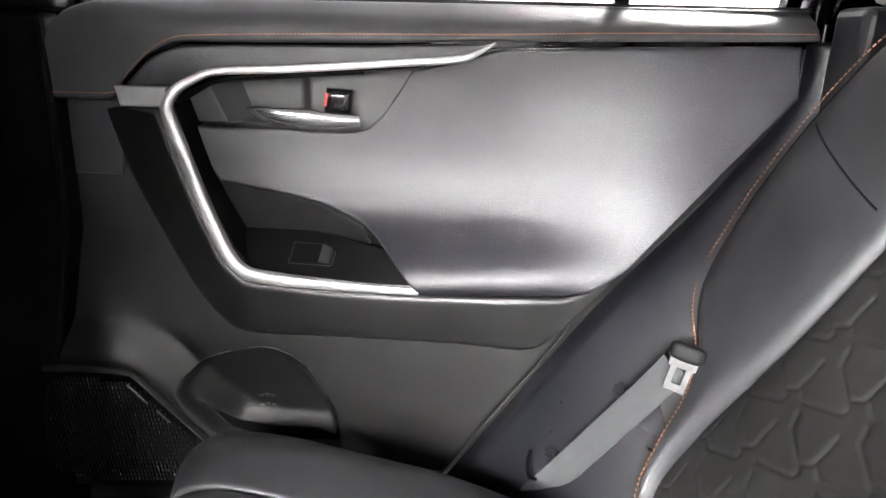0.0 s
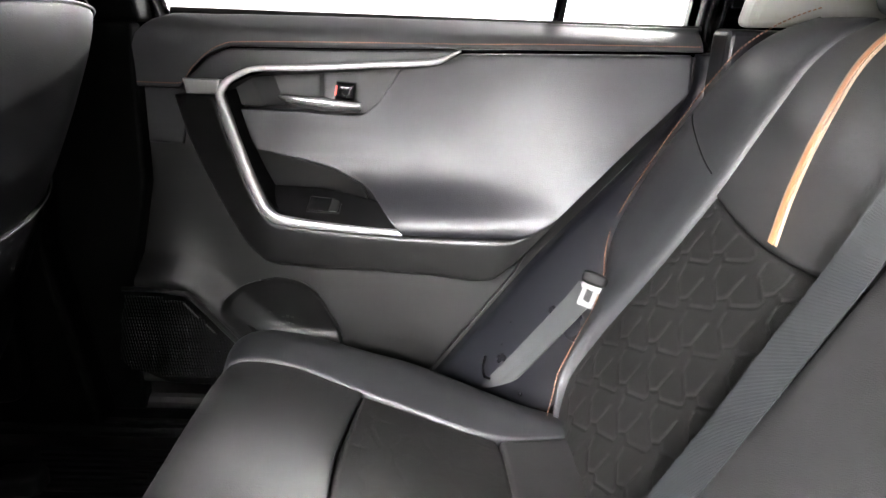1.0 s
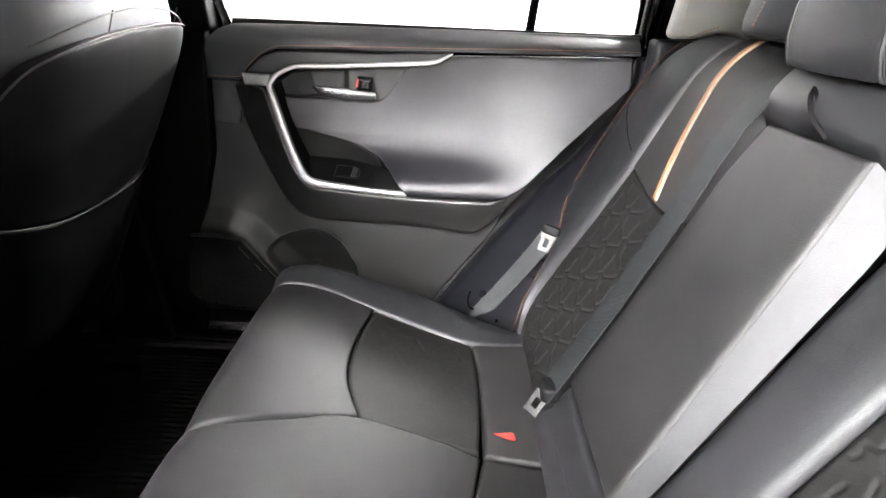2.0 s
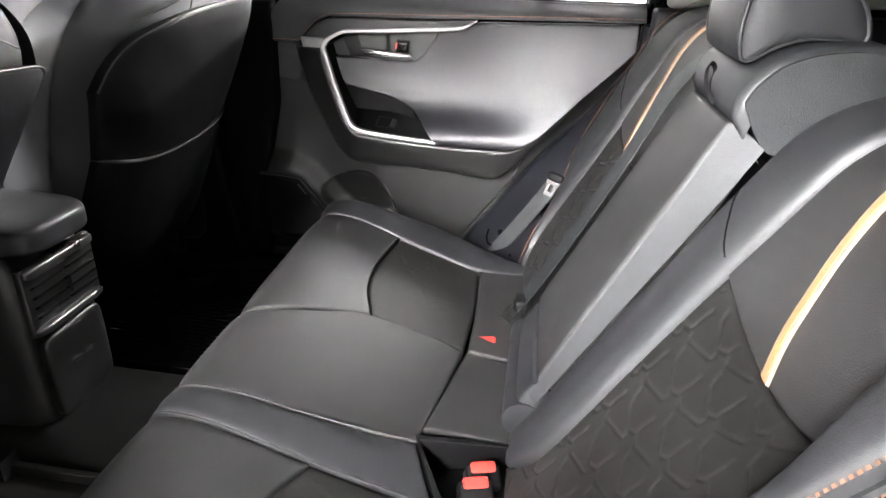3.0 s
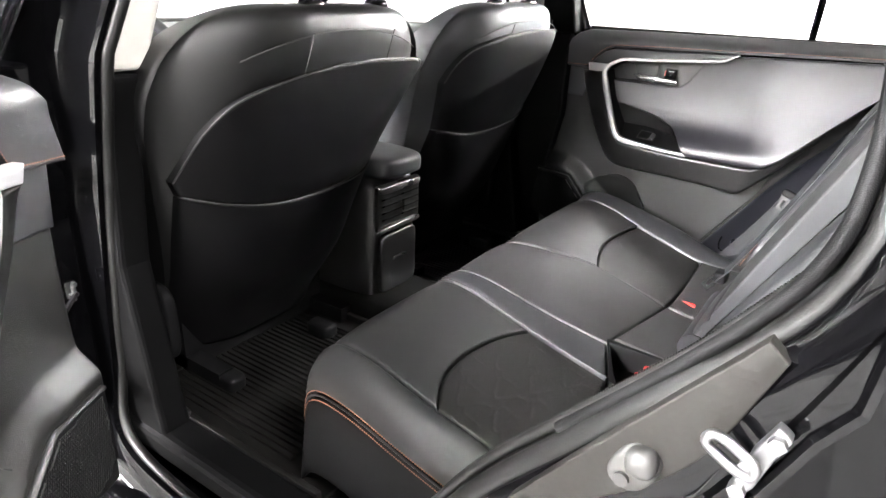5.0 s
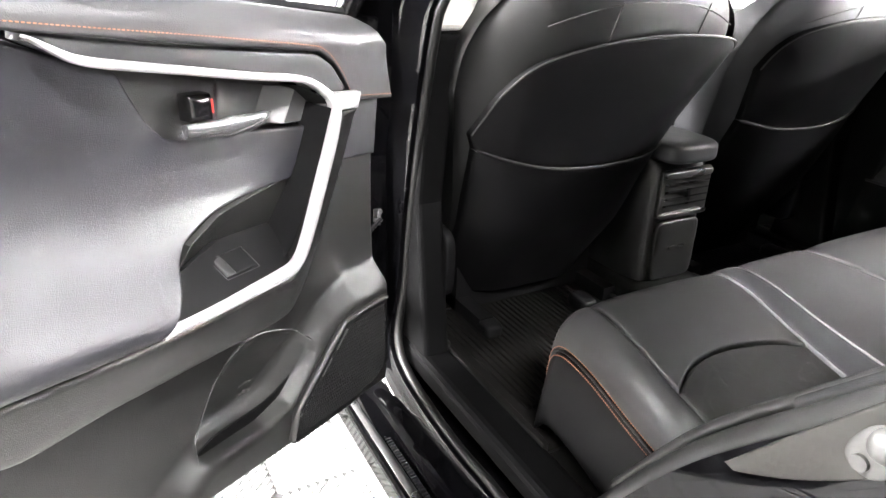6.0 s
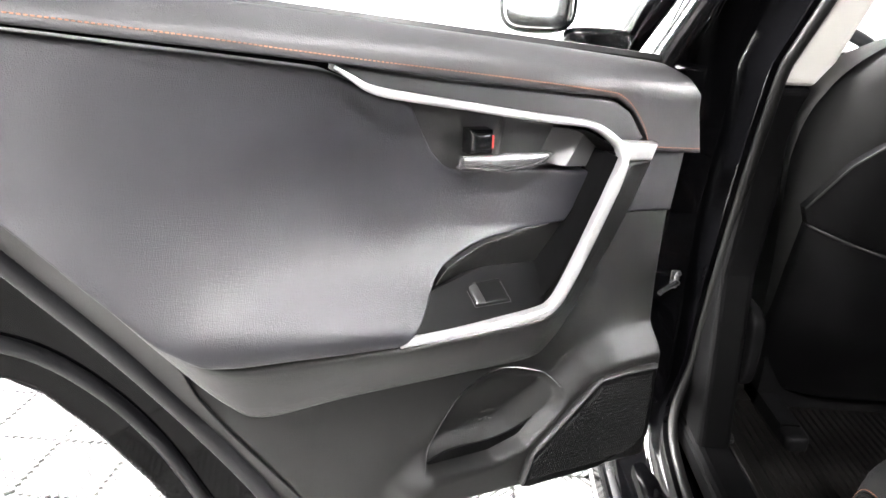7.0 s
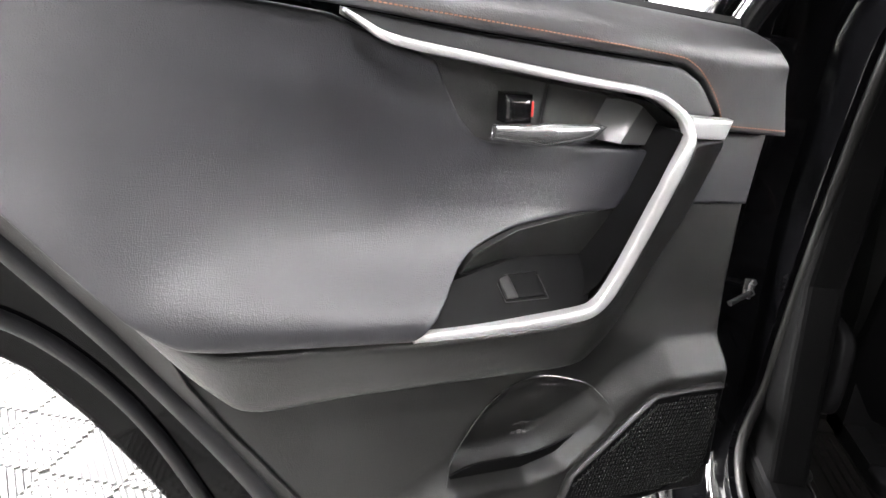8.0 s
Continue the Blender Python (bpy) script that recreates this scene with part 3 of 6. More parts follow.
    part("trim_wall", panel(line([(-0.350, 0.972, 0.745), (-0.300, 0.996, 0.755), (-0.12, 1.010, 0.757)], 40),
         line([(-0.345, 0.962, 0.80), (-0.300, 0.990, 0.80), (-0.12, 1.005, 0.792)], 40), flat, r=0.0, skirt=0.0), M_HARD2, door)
    # handle bezel, cavity, lever and lock knob
    bezel = part("handle_bezel", panel(line([(-0.345, 0.968), (-0.300, 0.996), (-0.175, 1.004), (-0.050, 1.014)], 60), line([(-0.350, 0.935), (-0.300, 0.936), (-0.140, 0.930), (-0.105, 0.940)], 60),
         lambda x, z, h: at(x, 0.793 + 0.010 * ease(-0.19, -0.20, x) * (1 - ease(-0.335, -0.345, x)) - h, z), step=0.005, r=0.001, skirt=0.02), M_HARD, door, "dark handle recess")
    part("recess_facet", join(panel(line([(-0.313, 0.991, 0.780), (-0.272, 0.989, 0.806)], 12), line([(-0.290, 0.943, 0.776), (-0.257, 0.943, 0.806)], 12), flat, step=0.006, r=0.001, skirt=0.004), panel(line([(-0.348, 0.972, 0.782), (-0.313, 0.991, 0.780)], 12), line([(-0.341, 0.942, 0.785), (-0.290, 0.943, 0.776)], 12), flat, step=0.006, r=0.001, skirt=0.004)), M_FACET, bezel, "satin grey facets at the lever end", smooth=False)
    lev = cat([(-0.268, 0.961, 0.776), (-0.245, 0.957, 0.764), (-0.20, 0.953, 0.758), (-0.160, 0.951, 0.757), (-0.125, 0.9505, 0.759)], 24)
    part("door_lever", domed([at(x, d, z) for x, z, d in lev], (0, 0, 1), tuple((nin + Vector((0, 0, 0.35))).normalized()), np.interp(np.linspace(0, 1, 24), [0, 0.12, 0.6, 0.66, 1], [0.003, 0.018, 0.027, 0.022, 0.017]), 0.012, 0.008),
         M_LEVER, bezel, "bright silver door lever")
    part("lever_grip", tube([at(x, d + 0.014, z - 0.006) for x, z, d in lev[2:]], 0.006, 6), M_CHROME, bezel)
    knob = part("lock_knob", panel(line([(-0.167, 0.988, 0.772), (-0.134, 0.9865, 0.770)], 12), line([(-0.171, 0.958, 0.772), (-0.138, 0.9565, 0.770)], 12), flat, step=0.004, puff=0.004, r=0.004, skirt=0.016),
                M_GLOSSBLACK, bezel, "gloss black lock knob")
    part("lock_flag", panel(line([(-0.1675, 0.982, 0.7700), (-0.1635, 0.982, 0.7695)], 6), line([(-0.1700, 0.966, 0.7700), (-0.166, 0.966, 0.7695)], 6), flat, step=0.004, r=0.001, skirt=0.002), M_RED, knob, "red lock flag")
    # window frame and glass
    def lean(z):
        return 0.845 - 0.30 * max(0.0, z - 1.09)

    fr = line([(-0.47, 1.075), (-0.505, 1.20), (-0.50, 1.45), (-0.46, 1.50), (0.10, 1.50), (0.36, 1.46), (0.47, 1.33), (0.468, 1.05)], 70)
    frame_ob = part("window_frame", tube([at(x, lean(z) - 0.01, z) for x, z in fr], 0.020, 8), M_GLOSSBLACK, door, "black window frame")
    dv = line([(0.206, 1.085), (0.232, 1.50)], 10)
    part("window_divider", tube([at(x, lean(z) - 0.012, z) for x, z in dv], 0.011, 6), M_GLOSSBLACK, frame_ob)
    part("belt_seal", tube([at(x, 0.823, 1.089 + 0.006 * (x + 0.4)) for x in np.linspace(-0.45, 0.455, 30)], 0.008, 6), M_RUBBER, door)
    for x0, x1, x2, x3 in ((-0.465, 0.20, -0.495, 0.225), (0.213, 0.46, 0.238, 0.455)):
        g = part("window_pane", panel(line([(x0, 1.085), (x1, 1.085)], 8), line([(x2, 1.495 if x1 < 0.3 else 1.40), (x3, 1.495 if x1 < 0.3 else 1.36)], 8),
                 lambda x, z, h: at(x, lean(z) - h, z), step=0.08, r=0.0, skirt=0.004), M_GLASS, door, "clear door glass")
        g.visible_shadow = False
    # rear edge of the lower shell seen beside the panel
    part("panel_edge", panel(line([(0.437, 1.05, 0.784), (0.437, 0.989, 0.784), (0.403, 0.954, 0.784), (0.302, 0.859, 0.782), (0.222, 0.779, 0.775), (0.200, 0.735, 0.782), (0.165, 0.650, 0.792), (0.123, 0.583, 0.80), (0.040, 0.470, 0.80), (-0.01, 0.40, 0.80)], 60),
         line([(0.462, 1.05, 0.816), (0.465, 0.975, 0.816), (0.425, 0.91, 0.816), (0.330, 0.797, 0.816), (0.26, 0.712, 0.816), (0.23, 0.673, 0.816), (0.185, 0.615, 0.816), (0.145, 0.560, 0.816), (0.06, 0.445, 0.816), (0.01, 0.38, 0.816)], 60),
         flat, step=0.02, r=0.003, skirt=0.01), M_HARD, door)
    part("edge_lip", tube([at(x, 0.812, z) for x, z in cat([(0.455, 0.965), (0.425, 0.912), (0.330, 0.799), (0.26, 0.714), (0.185, 0.617), (0.145, 0.562), (0.06, 0.447)], 60)], 0.003, 6), M_SATIN, door)


door_right = thing("rear_door", "closed black rear car door with dark vinyl panel and silver trim", "car door", (-0.636, CY + 0.906, 0.80), "rear doors")
build_door(door_right, 1)
door_left = thing("rear_door", "open black rear car door with dark vinyl panel and silver trim", "car door", HINGE, "rear doors")
build_door(door_left, -1)
door_left.matrix_basis = Matrix.Translation(HINGE) @ OPEN


# ---- rear bench: cushion domain a rearwards along its profile, q across; backrest domain q across, b upwards ----
CUSH = cat([(-0.235, 0.33), (-0.280, 0.42), (-0.307, 0.52), (-0.307, 0.575), (-0.275, 0.603), (-0.20, 0.598), (-0.10, 0.570), (0.02, 0.540), (0.16, 0.512), (0.27, 0.500)], 240)
CUSH_D = np.r_[0, np.cumsum(np.linalg.norm(np.diff(CUSH, axis=0), axis=1))]
CUSH_0 = CUSH_D[np.argmin(np.hypot(CUSH[:, 0] + 0.275, CUSH[:, 1] - 0.603))]
A0 = -0.275 - CUSH_0


def cushion_point(a, q, h):
    s = a - A0
    x, z = np.interp(s, CUSH_D, CUSH[:, 0]), np.interp(s, CUSH_D, CUSH[:, 1])
    x2, z2 = np.interp(s + 0.01, CUSH_D, CUSH[:, 0]), np.interp(s + 0.01, CUSH_D, CUSH[:, 1])
    x1, z1 = np.interp(s - 0.01, CUSH_D, CUSH[:, 0]), np.interp(s - 0.01, CUSH_D, CUSH[:, 1])
    tx, tz = x2 - x1, z2 - z1
    n = math.hypot(tx, tz) + 1e-9
    nx, nz = -tz / n, tx / n
    y, dz, ny = q, 0.0, 0.0
    if q > 0.52:                       # right outer roll
        s2 = q - 0.52
        r = 0.09
        an = min(s2 / r, 1.45)
        y, dz = 0.52 + r * math.sin(an) + 0.12 * max(0, s2 / r - 1.45) * r, -r * (1 - math.cos(an)) - max(0, s2 - 1.45 * r)
        ny = math.sin(an)
    if q > 0.45:
        dz -= 0.050 * ease(-0.06, 0.24, x) * ease(0.45, 0.60, q)
    if q < -0.627:                     # left outer roll
        s2 = -0.627 - q
        r = 0.055
        an = min(s2 / r, 1.4)
        y, dz = -0.627 - r * math.sin(an) - 0.15 * max(0, s2 - 1.4 * r), -r * (1 - math.cos(an)) - max(0, s2 - 1.4 * r)
        ny = -math.sin(an)
    k = math.sqrt(max(0.0, 1 - ny * ny))
    return (x + nx * h * k, y + ny * h, z + dz + nz * h * k)


def emboss(depth, turn=0):
    """Pressed line figures on a slanted lattice: strokes that meet in open triangles, with ticks between them."""
    ax, ay, bx, by = -0.067, 0.039, 0.002, -0.076
    det = ax * by - ay * bx
    figure = ((0.0, 0.0, -0.042, 0.020), (-0.042, 0.020, -0.045, 0.029), (-0.045, 0.029, -0.010, 0.050), (0.0, 0.0, 0.008, 0.006), (0.0145, 0.004, 0.010, 0.040), (-0.010, 0.050, -0.006, 0.066), (0.0145, 0.004, 0.030, -0.006))
    strokes = []
    for i in (-1, 0, 1, 2):
        for j in (-1, 0, 1, 2):
            for x0, y0, x1, y1 in figure:
                x0, y0, x1, y1 = x0 + i * ax + j * bx, y0 + i * ay + j * by, x1 + i * ax + j * bx, y1 + i * ay + j * by
                u, v = ((x0 + x1) / 2 * by - (y0 + y1) / 2 * bx) / det, (ax * (y0 + y1) / 2 - ay * (x0 + x1) / 2) / det
                if -0.45 < u < 1.45 and -0.45 < v < 1.45:
                    strokes.append((x0, y0, x1 - x0, y1 - y0, (x1 - x0) ** 2 + (y1 - y0) ** 2))

    def f(p, q, e):
        if turn:
            p, q = q, p
        p, q = p - 0.43, q - 0.342
        u, v = (p * by - q * bx) / det, (ax * q - ay * p) / det
        u, v = u - math.floor(u), v - math.floor(v)
        p, q = u * ax + v * bx, u * ay + v * by
        best = 1.0
        for x0, y0, dx, dy, n in strokes:
            s = ((p - x0) * dx + (q - y0) * dy) / n
            s = 0.0 if s < 0 else 1.0 if s > 1 else s
            d = (p - x0 - s * dx) ** 2 + (q - y0 - s * dy) ** 2
            if d < best:
                best = d
        return -depth * math.exp(-best / 0.0020 ** 2) * min(1.0, e / 0.012)
    return f


def backrest_frame(recline, bend=0.56, foot=(0.205, 0.495)):
    """Points on a reclined backrest: q across, b upwards, h out of its face; its top rolls back."""
    a = radians(recline)
    along, out = np.array([math.sin(a), 0.0, math.cos(a)]), np.array([-math.cos(a), 0.0, math.sin(a)])

    def point(q, b, h):
        p = np.array([foot[0], q, foot[1]])
        if b <= bend:
            return tuple(p + along * b + out * h)
        r, s = 0.16, b - bend
        an = min(s / r, 1.5)
        nn, tt = out * math.cos(an) + along * math.sin(an), along * math.cos(an) - out * math.sin(an)
        return tuple(p + along * bend - out * r + nn * (r + h) + tt * max(0, s - 1.5 * r))
    return point


right_point = backrest_frame(25.0, 0.60)
left_point = backrest_frame(29.3, 0.60)
mid_point = backrest_frame(29.3, 0.70)


def cush_curve(pts, n=70):
    return cat(pts, n)


def bowed(base, arc):
    """Pulls the rear end of a front panel onto the curved border of the insert."""
    base, arc = np.array(base), np.array(arc)

    def S(a, q, h):
        b0 = np.interp(q, base[:, 1], base[:, 0])
        b1 = np.interp(q, arc[:, 1], arc[:, 0])
        if a > -0.27:
            a = -0.27 + (a + 0.27) * (b1 - 0.002 + 0.27) / (b0 + 0.27)
        return cushion_point(a, q, h)
    return S


ARC_R = cush_curve([(-0.070, 0.096), (-0.100, 0.18), (-0.108, 0.27), (-0.100, 0.36), (-0.088, 0.445)], 60)
ARC = cush_curve([(-0.055, -0.301), (-0.082, -0.36), (-0.098, -0.43), (-0.102, -0.50), (-0.090, -0.565), (-0.055, -0.627)], 60)
bench_right = thing("bench_cushion", "single black vinyl seat cushion with embossed insert", "car seat", (0.0, 0.30, 0.34), "rear seat cushions")
bench_left = thing("bench_cushion", "wide black vinyl seat cushion with embossed insert and buckle recess", "car seat", (0.0, -0.25, 0.34), "rear seat cushions")
# right cushion
part("front_panel", panel(cush_curve([(-0.53, 0.005), (-0.40, 0.005), (-0.275, 0.010), (-0.18, 0.050), (-0.070, 0.096)]), cush_curve([(-0.53, 0.47), (-0.40, 0.47), (-0.29, 0.468), (-0.20, 0.464), (-0.088, 0.446)]),
     bowed([(-0.070, 0.096), (-0.088, 0.446)], ARC_R), puff=0.007, r=0.006), M_SEATMAT, bench_right)
part("insert", panel(ARC_R, cush_curve([(0.120, 0.080), (0.124, 0.16), (0.126, 0.25), (0.122, 0.36), (0.113, 0.404)], 60),
     lambda a, q, h: cushion_point(a, q, h - 0.004), step=0.0026, stepv=0.0026, puff=0.003, r=0.008, extra=emboss(0.0006, 1)), M_INSERT, bench_right, "dark fabric insert with embossed pattern")
part("rear_panel", panel(cush_curve([(0.128, 0.075), (0.128, 0.20), (0.119, 0.402)], 40), cush_curve([(0.25, 0.075), (0.25, 0.25), (0.25, 0.445)], 40), cushion_point, puff=0.003, r=0.006), M_SEATMAT, bench_right)
part("bolster", panel(cush_curve([(-0.53, 0.475), (-0.40, 0.475), (-0.29, 0.473), (-0.20, 0.467), (-0.105, 0.450), (0.0, 0.428), (0.105, 0.408), (0.18, 0.424), (0.27, 0.45)], 90),
     cush_curve([(-0.53, 0.80), (-0.40, 0.80), (-0.27, 0.80), (-0.20, 0.80), (-0.10, 0.80), (0.0, 0.79), (0.105, 0.78), (0.18, 0.77), (0.27, 0.75)], 90),
     cushion_point, puff=0.012, r=0.006), M_SEAT, bench_right, "smooth vinyl side bolster")
# left and middle cushion
part("middle_panel", panel(cush_curve([(-0.53, -0.222), (-0.40, -0.222), (-0.275, -0.222), (-0.10, -0.213), (0.080, -0.197)]), cush_curve([(-0.53, 0.0), (-0.40, 0.0), (-0.275, 0.003), (-0.18, 0.040), (-0.085, 0.092), (0.05, 0.085), (0.12, 0.066)]),
     cushion_point, puff=0.006, r=0.007), M_SEATMAT, bench_left, "matt vinyl middle seat panel")
part("middle_panel", panel(cush_curve([(0.083, -0.165), (0.14, -0.155), (0.25, -0.15)], 40), cush_curve([(0.125, 0.066), (0.18, 0.066), (0.25, 0.066)], 40), cushion_point, puff=0.003, r=0.005), M_SEATMAT, bench_left)
part("centre_strip", panel(cush_curve([(-0.53, -0.226), (-0.40, -0.226), (-0.28, -0.226), (-0.10, -0.217), (0.078, -0.201)]), cush_curve([(-0.53, -0.286), (-0.40, -0.286), (-0.30, -0.286), (-0.08, -0.297), (0.122, -0.307)]),
     cushion_point, puff=0.006, r=0.005), M_SEAT, bench_left, "smooth vinyl strip between two seams")
part("front_panel", panel(cush_curve([(-0.53, -0.290), (-0.40, -0.290), (-0.30, -0.290), (-0.18, -0.296), (-0.055, -0.301)]), cush_curve([(-0.53, -0.625), (-0.40, -0.625), (-0.30, -0.625), (-0.20, -0.625), (-0.055, -0.627)]),
     bowed([(-0.055, -0.627), (-0.055, -0.301)], ARC[::-1]), puff=0.007, r=0.006), M_SEATMAT, bench_left)
part("insert", panel(ARC, cush_curve([(0.128, -0.311), (0.132, -0.39), (0.136, -0.47), (0.136, -0.55), (0.13, -0.63)], 60), lambda a, q, h: cushion_point(a, q, h - 0.003),
     step=0.0026, stepv=0.0026, puff=0.003, r=0.008, extra=emboss(0.0006, 1)), M_INSERT, bench_left, "dark fabric insert with embossed pattern")
part("rear_panel", panel(cush_curve([(0.138, -0.312), (0.142, -0.45), (0.137, -0.63)], 40), cush_curve([(0.25, -0.30), (0.25, -0.45), (0.25, -0.63)], 40), cushion_point, puff=0.003, r=0.005), M_SEATMAT, bench_left)
part("bolster", panel(cush_curve([(-0.53, -0.629), (-0.40, -0.629), (-0.30, -0.629), (-0.15, -0.631), (0.0, -0.633), (0.25, -0.636)]), cush_curve([(-0.53, -0.735), (-0.40, -0.735), (-0.30, -0.735), (-0.15, -0.738), (0.0, -0.74), (0.25, -0.74)]),
     cushion_point, puff=0.005, r=0.006), M_SEATMAT, bench_left, "smooth vinyl side bolster")
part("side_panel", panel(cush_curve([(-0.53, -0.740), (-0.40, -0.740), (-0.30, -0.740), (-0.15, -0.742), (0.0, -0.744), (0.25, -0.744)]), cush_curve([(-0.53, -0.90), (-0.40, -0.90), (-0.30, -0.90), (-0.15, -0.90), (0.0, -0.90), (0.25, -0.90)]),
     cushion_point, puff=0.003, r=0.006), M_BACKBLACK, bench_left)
pipe = [cushion_point(a, q, 0.002) for a, q in cush_curve([(-0.45, -0.737), (-0.36, -0.737), (-0.30, -0.7375), (-0.15, -0.740), (0.0, -0.742), (0.25, -0.742)], 160)]
part("piping", tube(pipe, 0.0024, 6), M_CORD, bench_left, "dark piping along the side bolster")
part("piping_stitch", stitches([cushion_point(a, q, 0.0045) for a, q in cush_curve([(-0.40, -0.728), (-0.30, -0.7285), (-0.15, -0.731), (0.0, -0.733), (0.25, -0.733)], 120)], (0, -0.6, 0.8), thick=0.0011), M_ORANGE, bench_left, smooth=False)
part("piping_stitch", stitches([cushion_point(a, q, 0.0040) for a, q in cush_curve([(-0.40, -0.7465), (-0.30, -0.747), (-0.15, -0.749), (0.0, -0.751), (0.25, -0.751)], 120)], (0, -0.8, 0.6), thick=0.0011), M_ORANGE, bench_left, smooth=False)
for pts in ([(-0.42, -0.224), (-0.275, -0.224), (-0.10, -0.215), (0.078, -0.199)], [(-0.42, -0.288), (-0.30, -0.288), (-0.08, -0.299), (0.124, -0.309)]):
    part("seam_cord", tube([cushion_point(a, q, 0.0022) for a, q in cush_curve(pts, 80)], 0.0018, 6), M_SEATMAT, bench_left)
part("cushion_core", join(box(-0.22, 0.27, -0.66, -0.005, 0.34, 0.475)), M_BACKBLACK, bench_left, smooth=False)
part("cushion_core", join(box(-0.22, 0.27, 0.01, 0.55, 0.34, 0.475)), M_BACKBLACK, bench_right, smooth=False)


# buckle cup and buckles
def cup_outline(k):
    return [(0.075 - k, -0.190 + k), (0.235 + k, -0.155 + k), (0.235 + k, -0.300 - k), (0.135 - k, -0.318 - k)]


rim_in = [cushion_point(a, q, 0.004) for a, q in cup_outline(-0.006)]
rim_out = [cushion_point(a, q, 0.004) for a, q in cup_outline(0.003)]
cup_bot = [(p[0] + (0.02 if i in (0, 3) else 0), p[1] * 0.9 - 0.024, p[2] - 0.075) for i, p in enumerate(rim_in)]
cup_low = [(p[0], p[1], p[2] - 0.05) for p in rim_out]
cup_v = rim_in + rim_out + cup_bot + cup_low
cup_f = [[4, 5, 1, 0], [5, 6, 2, 1], [6, 7, 3, 2], [7, 4, 0, 3], [0, 1, 9, 8], [1, 2, 10, 9], [2, 3, 11, 10], [3, 0, 8, 11], [8, 9, 10, 11], [4, 12, 13, 5], [5, 13, 14, 6], [6, 14, 15, 7], [7, 15, 12, 4]]
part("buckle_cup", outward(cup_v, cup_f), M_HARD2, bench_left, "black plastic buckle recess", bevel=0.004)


def buckle(x, y, z, label, yaw=0.0, tip=0.0):
    b = thing("belt_buckle", label, "seat belt buckle", (x, y, z), "rear belt buckles")
    m = Matrix.Translation((x, y, z)) @ Matrix.Rotation(radians(yaw), 4, "Z") @ Matrix.Rotation(radians(tip), 4, "Y")
    f = lambda px, py, pz: tuple(m @ Vector((px, py, pz)))
    part("housing", rounded(-0.011, 0.028, -0.027, 0.027, -0.055, 0.006, 0, f, 3, 6.0), M_HARD2, b)
    part("button", rounded(-0.0130, 0.004, -0.019, 0.019, -0.001, 0.0082, 0, f, 3, 7.0), M_RED, b, "red release button")
    return b


buckle(0.150, 0.122, 0.507, "black buckle with red button at the cushion seam", -80, 18)
buckle(0.176, -0.212, 0.502, "black buckle with bright red button in a plastic recess", -75, 30)
buckle(0.168, -0.243, 0.500, "black buckle with bright orange-red button in a plastic recess", -75, 30)

# ---- backrests ----
back_right = thing("rear_backrest", "upright black vinyl backrest with embossed insert and orange stripe", "car seat", (0.25, 0.38, 0.50), "rear backrests")
back_left = thing("rear_backrest", "further reclined black vinyl backrest with embossed insert and orange stripe", "car seat", (0.25, -0.42, 0.50), "rear backrests")
back_mid = thing("folding_armrest", "raised black vinyl folding armrest with fabric pull strap", "car seat", (0.25, 0.0, 0.50))


def seat_back(th, point, outer, inner, far, stripe, arc_b, sag, puff, hollow):
    """Curves as (q, b[, h]) from the bottom upwards: outer and inner border the smooth bolster, far is the other border of the middle panels."""
    part("side_bolster", panel(np.array(outer)[:, [0, 1]], np.array(inner)[:, [0, 1]], point, step=0.012, puff=puff, r=0.012, skirt=0.07), M_SEAT, th, "smooth vinyl side bolster")
    qa, qb = border(inner, arc_b), border(far, arc_b)

    def dip(q):
        return arc_b - sag * max(0.0, 1 - (2 * (q - (qa + qb) / 2) / (qa - qb)) ** 2)

    def sink(q, b):
        """How far the middle panels lie behind the bolsters."""
        return hollow * max(0.0, 1 - (2 * (q - (qa + qb) / 2) / (qa - qb)) ** 2) * ease(0.0, 0.15, b)

    ins_a, ins_b = line([p for p in inner if p[1] <= arc_b] + [(qa, arc_b)], 70), line([p for p in far if p[1] <= arc_b] + [(qb, arc_b)], 70)
    part("insert", panel(ins_a, ins_b, lambda q, b, h: point(q, b * dip(q) / arc_b, h - 0.004 - sink(q, b)), step=0.0024, stepv=0.0024, puff=0.006, r=0.008, skirt=0.02, extra=emboss(0.0019)),
         M_INSERT, th, "dark fabric insert with embossed pattern")
    topb = 0.74
    ua = line([(qa, arc_b)] + [p for p in inner if p[1] > arc_b] + [(inner[-1][0], topb)], 60)
    ub = line([(qb, arc_b)] + [p for p in far if p[1] > arc_b] + [(far[-1][0], topb)], 60)
    part("upper_panel", panel(ua, ub, lambda q, b, h: point(q, b + (dip(q) - arc_b) * max(0.0, 1 - (b - arc_b) / 0.25), h - 0.002 - sink(q, b)), step=0.012, puff=0.008, r=0.006, skirt=0.02), M_SEATMAT, th)
    pth = cat(stripe, 60)
    for dq, w, mt, hh, lb in ((0.0, 0.009, M_STRIPE, 0.0094, "orange decorative stripe"), (0.0062, 0.0038, M_STRIPE_EDGE, 0.0088, ""), (-0.0062, 0.0038, M_STRIPE_EDGE, 0.0092, "")):
        P = [point(q + dq, b, hh - sink(q, b)) for q, b in pth]
        N = [np.array(point(q, b, 1.0)) - np.array(point(q, b, 0.0)) for q, b in pth]
        part("stripe" if lb else "stripe_edge", ribbon(P, (0, 1, 0), N, w, 0.004), mt, th, lb)


def border(c, b):
    c = np.array(c)
    return float(np.interp(b, c[:, 1], c[:, 0]))


def pts(c, n=90):
    return [tuple(p) for p in cat(c, n)]


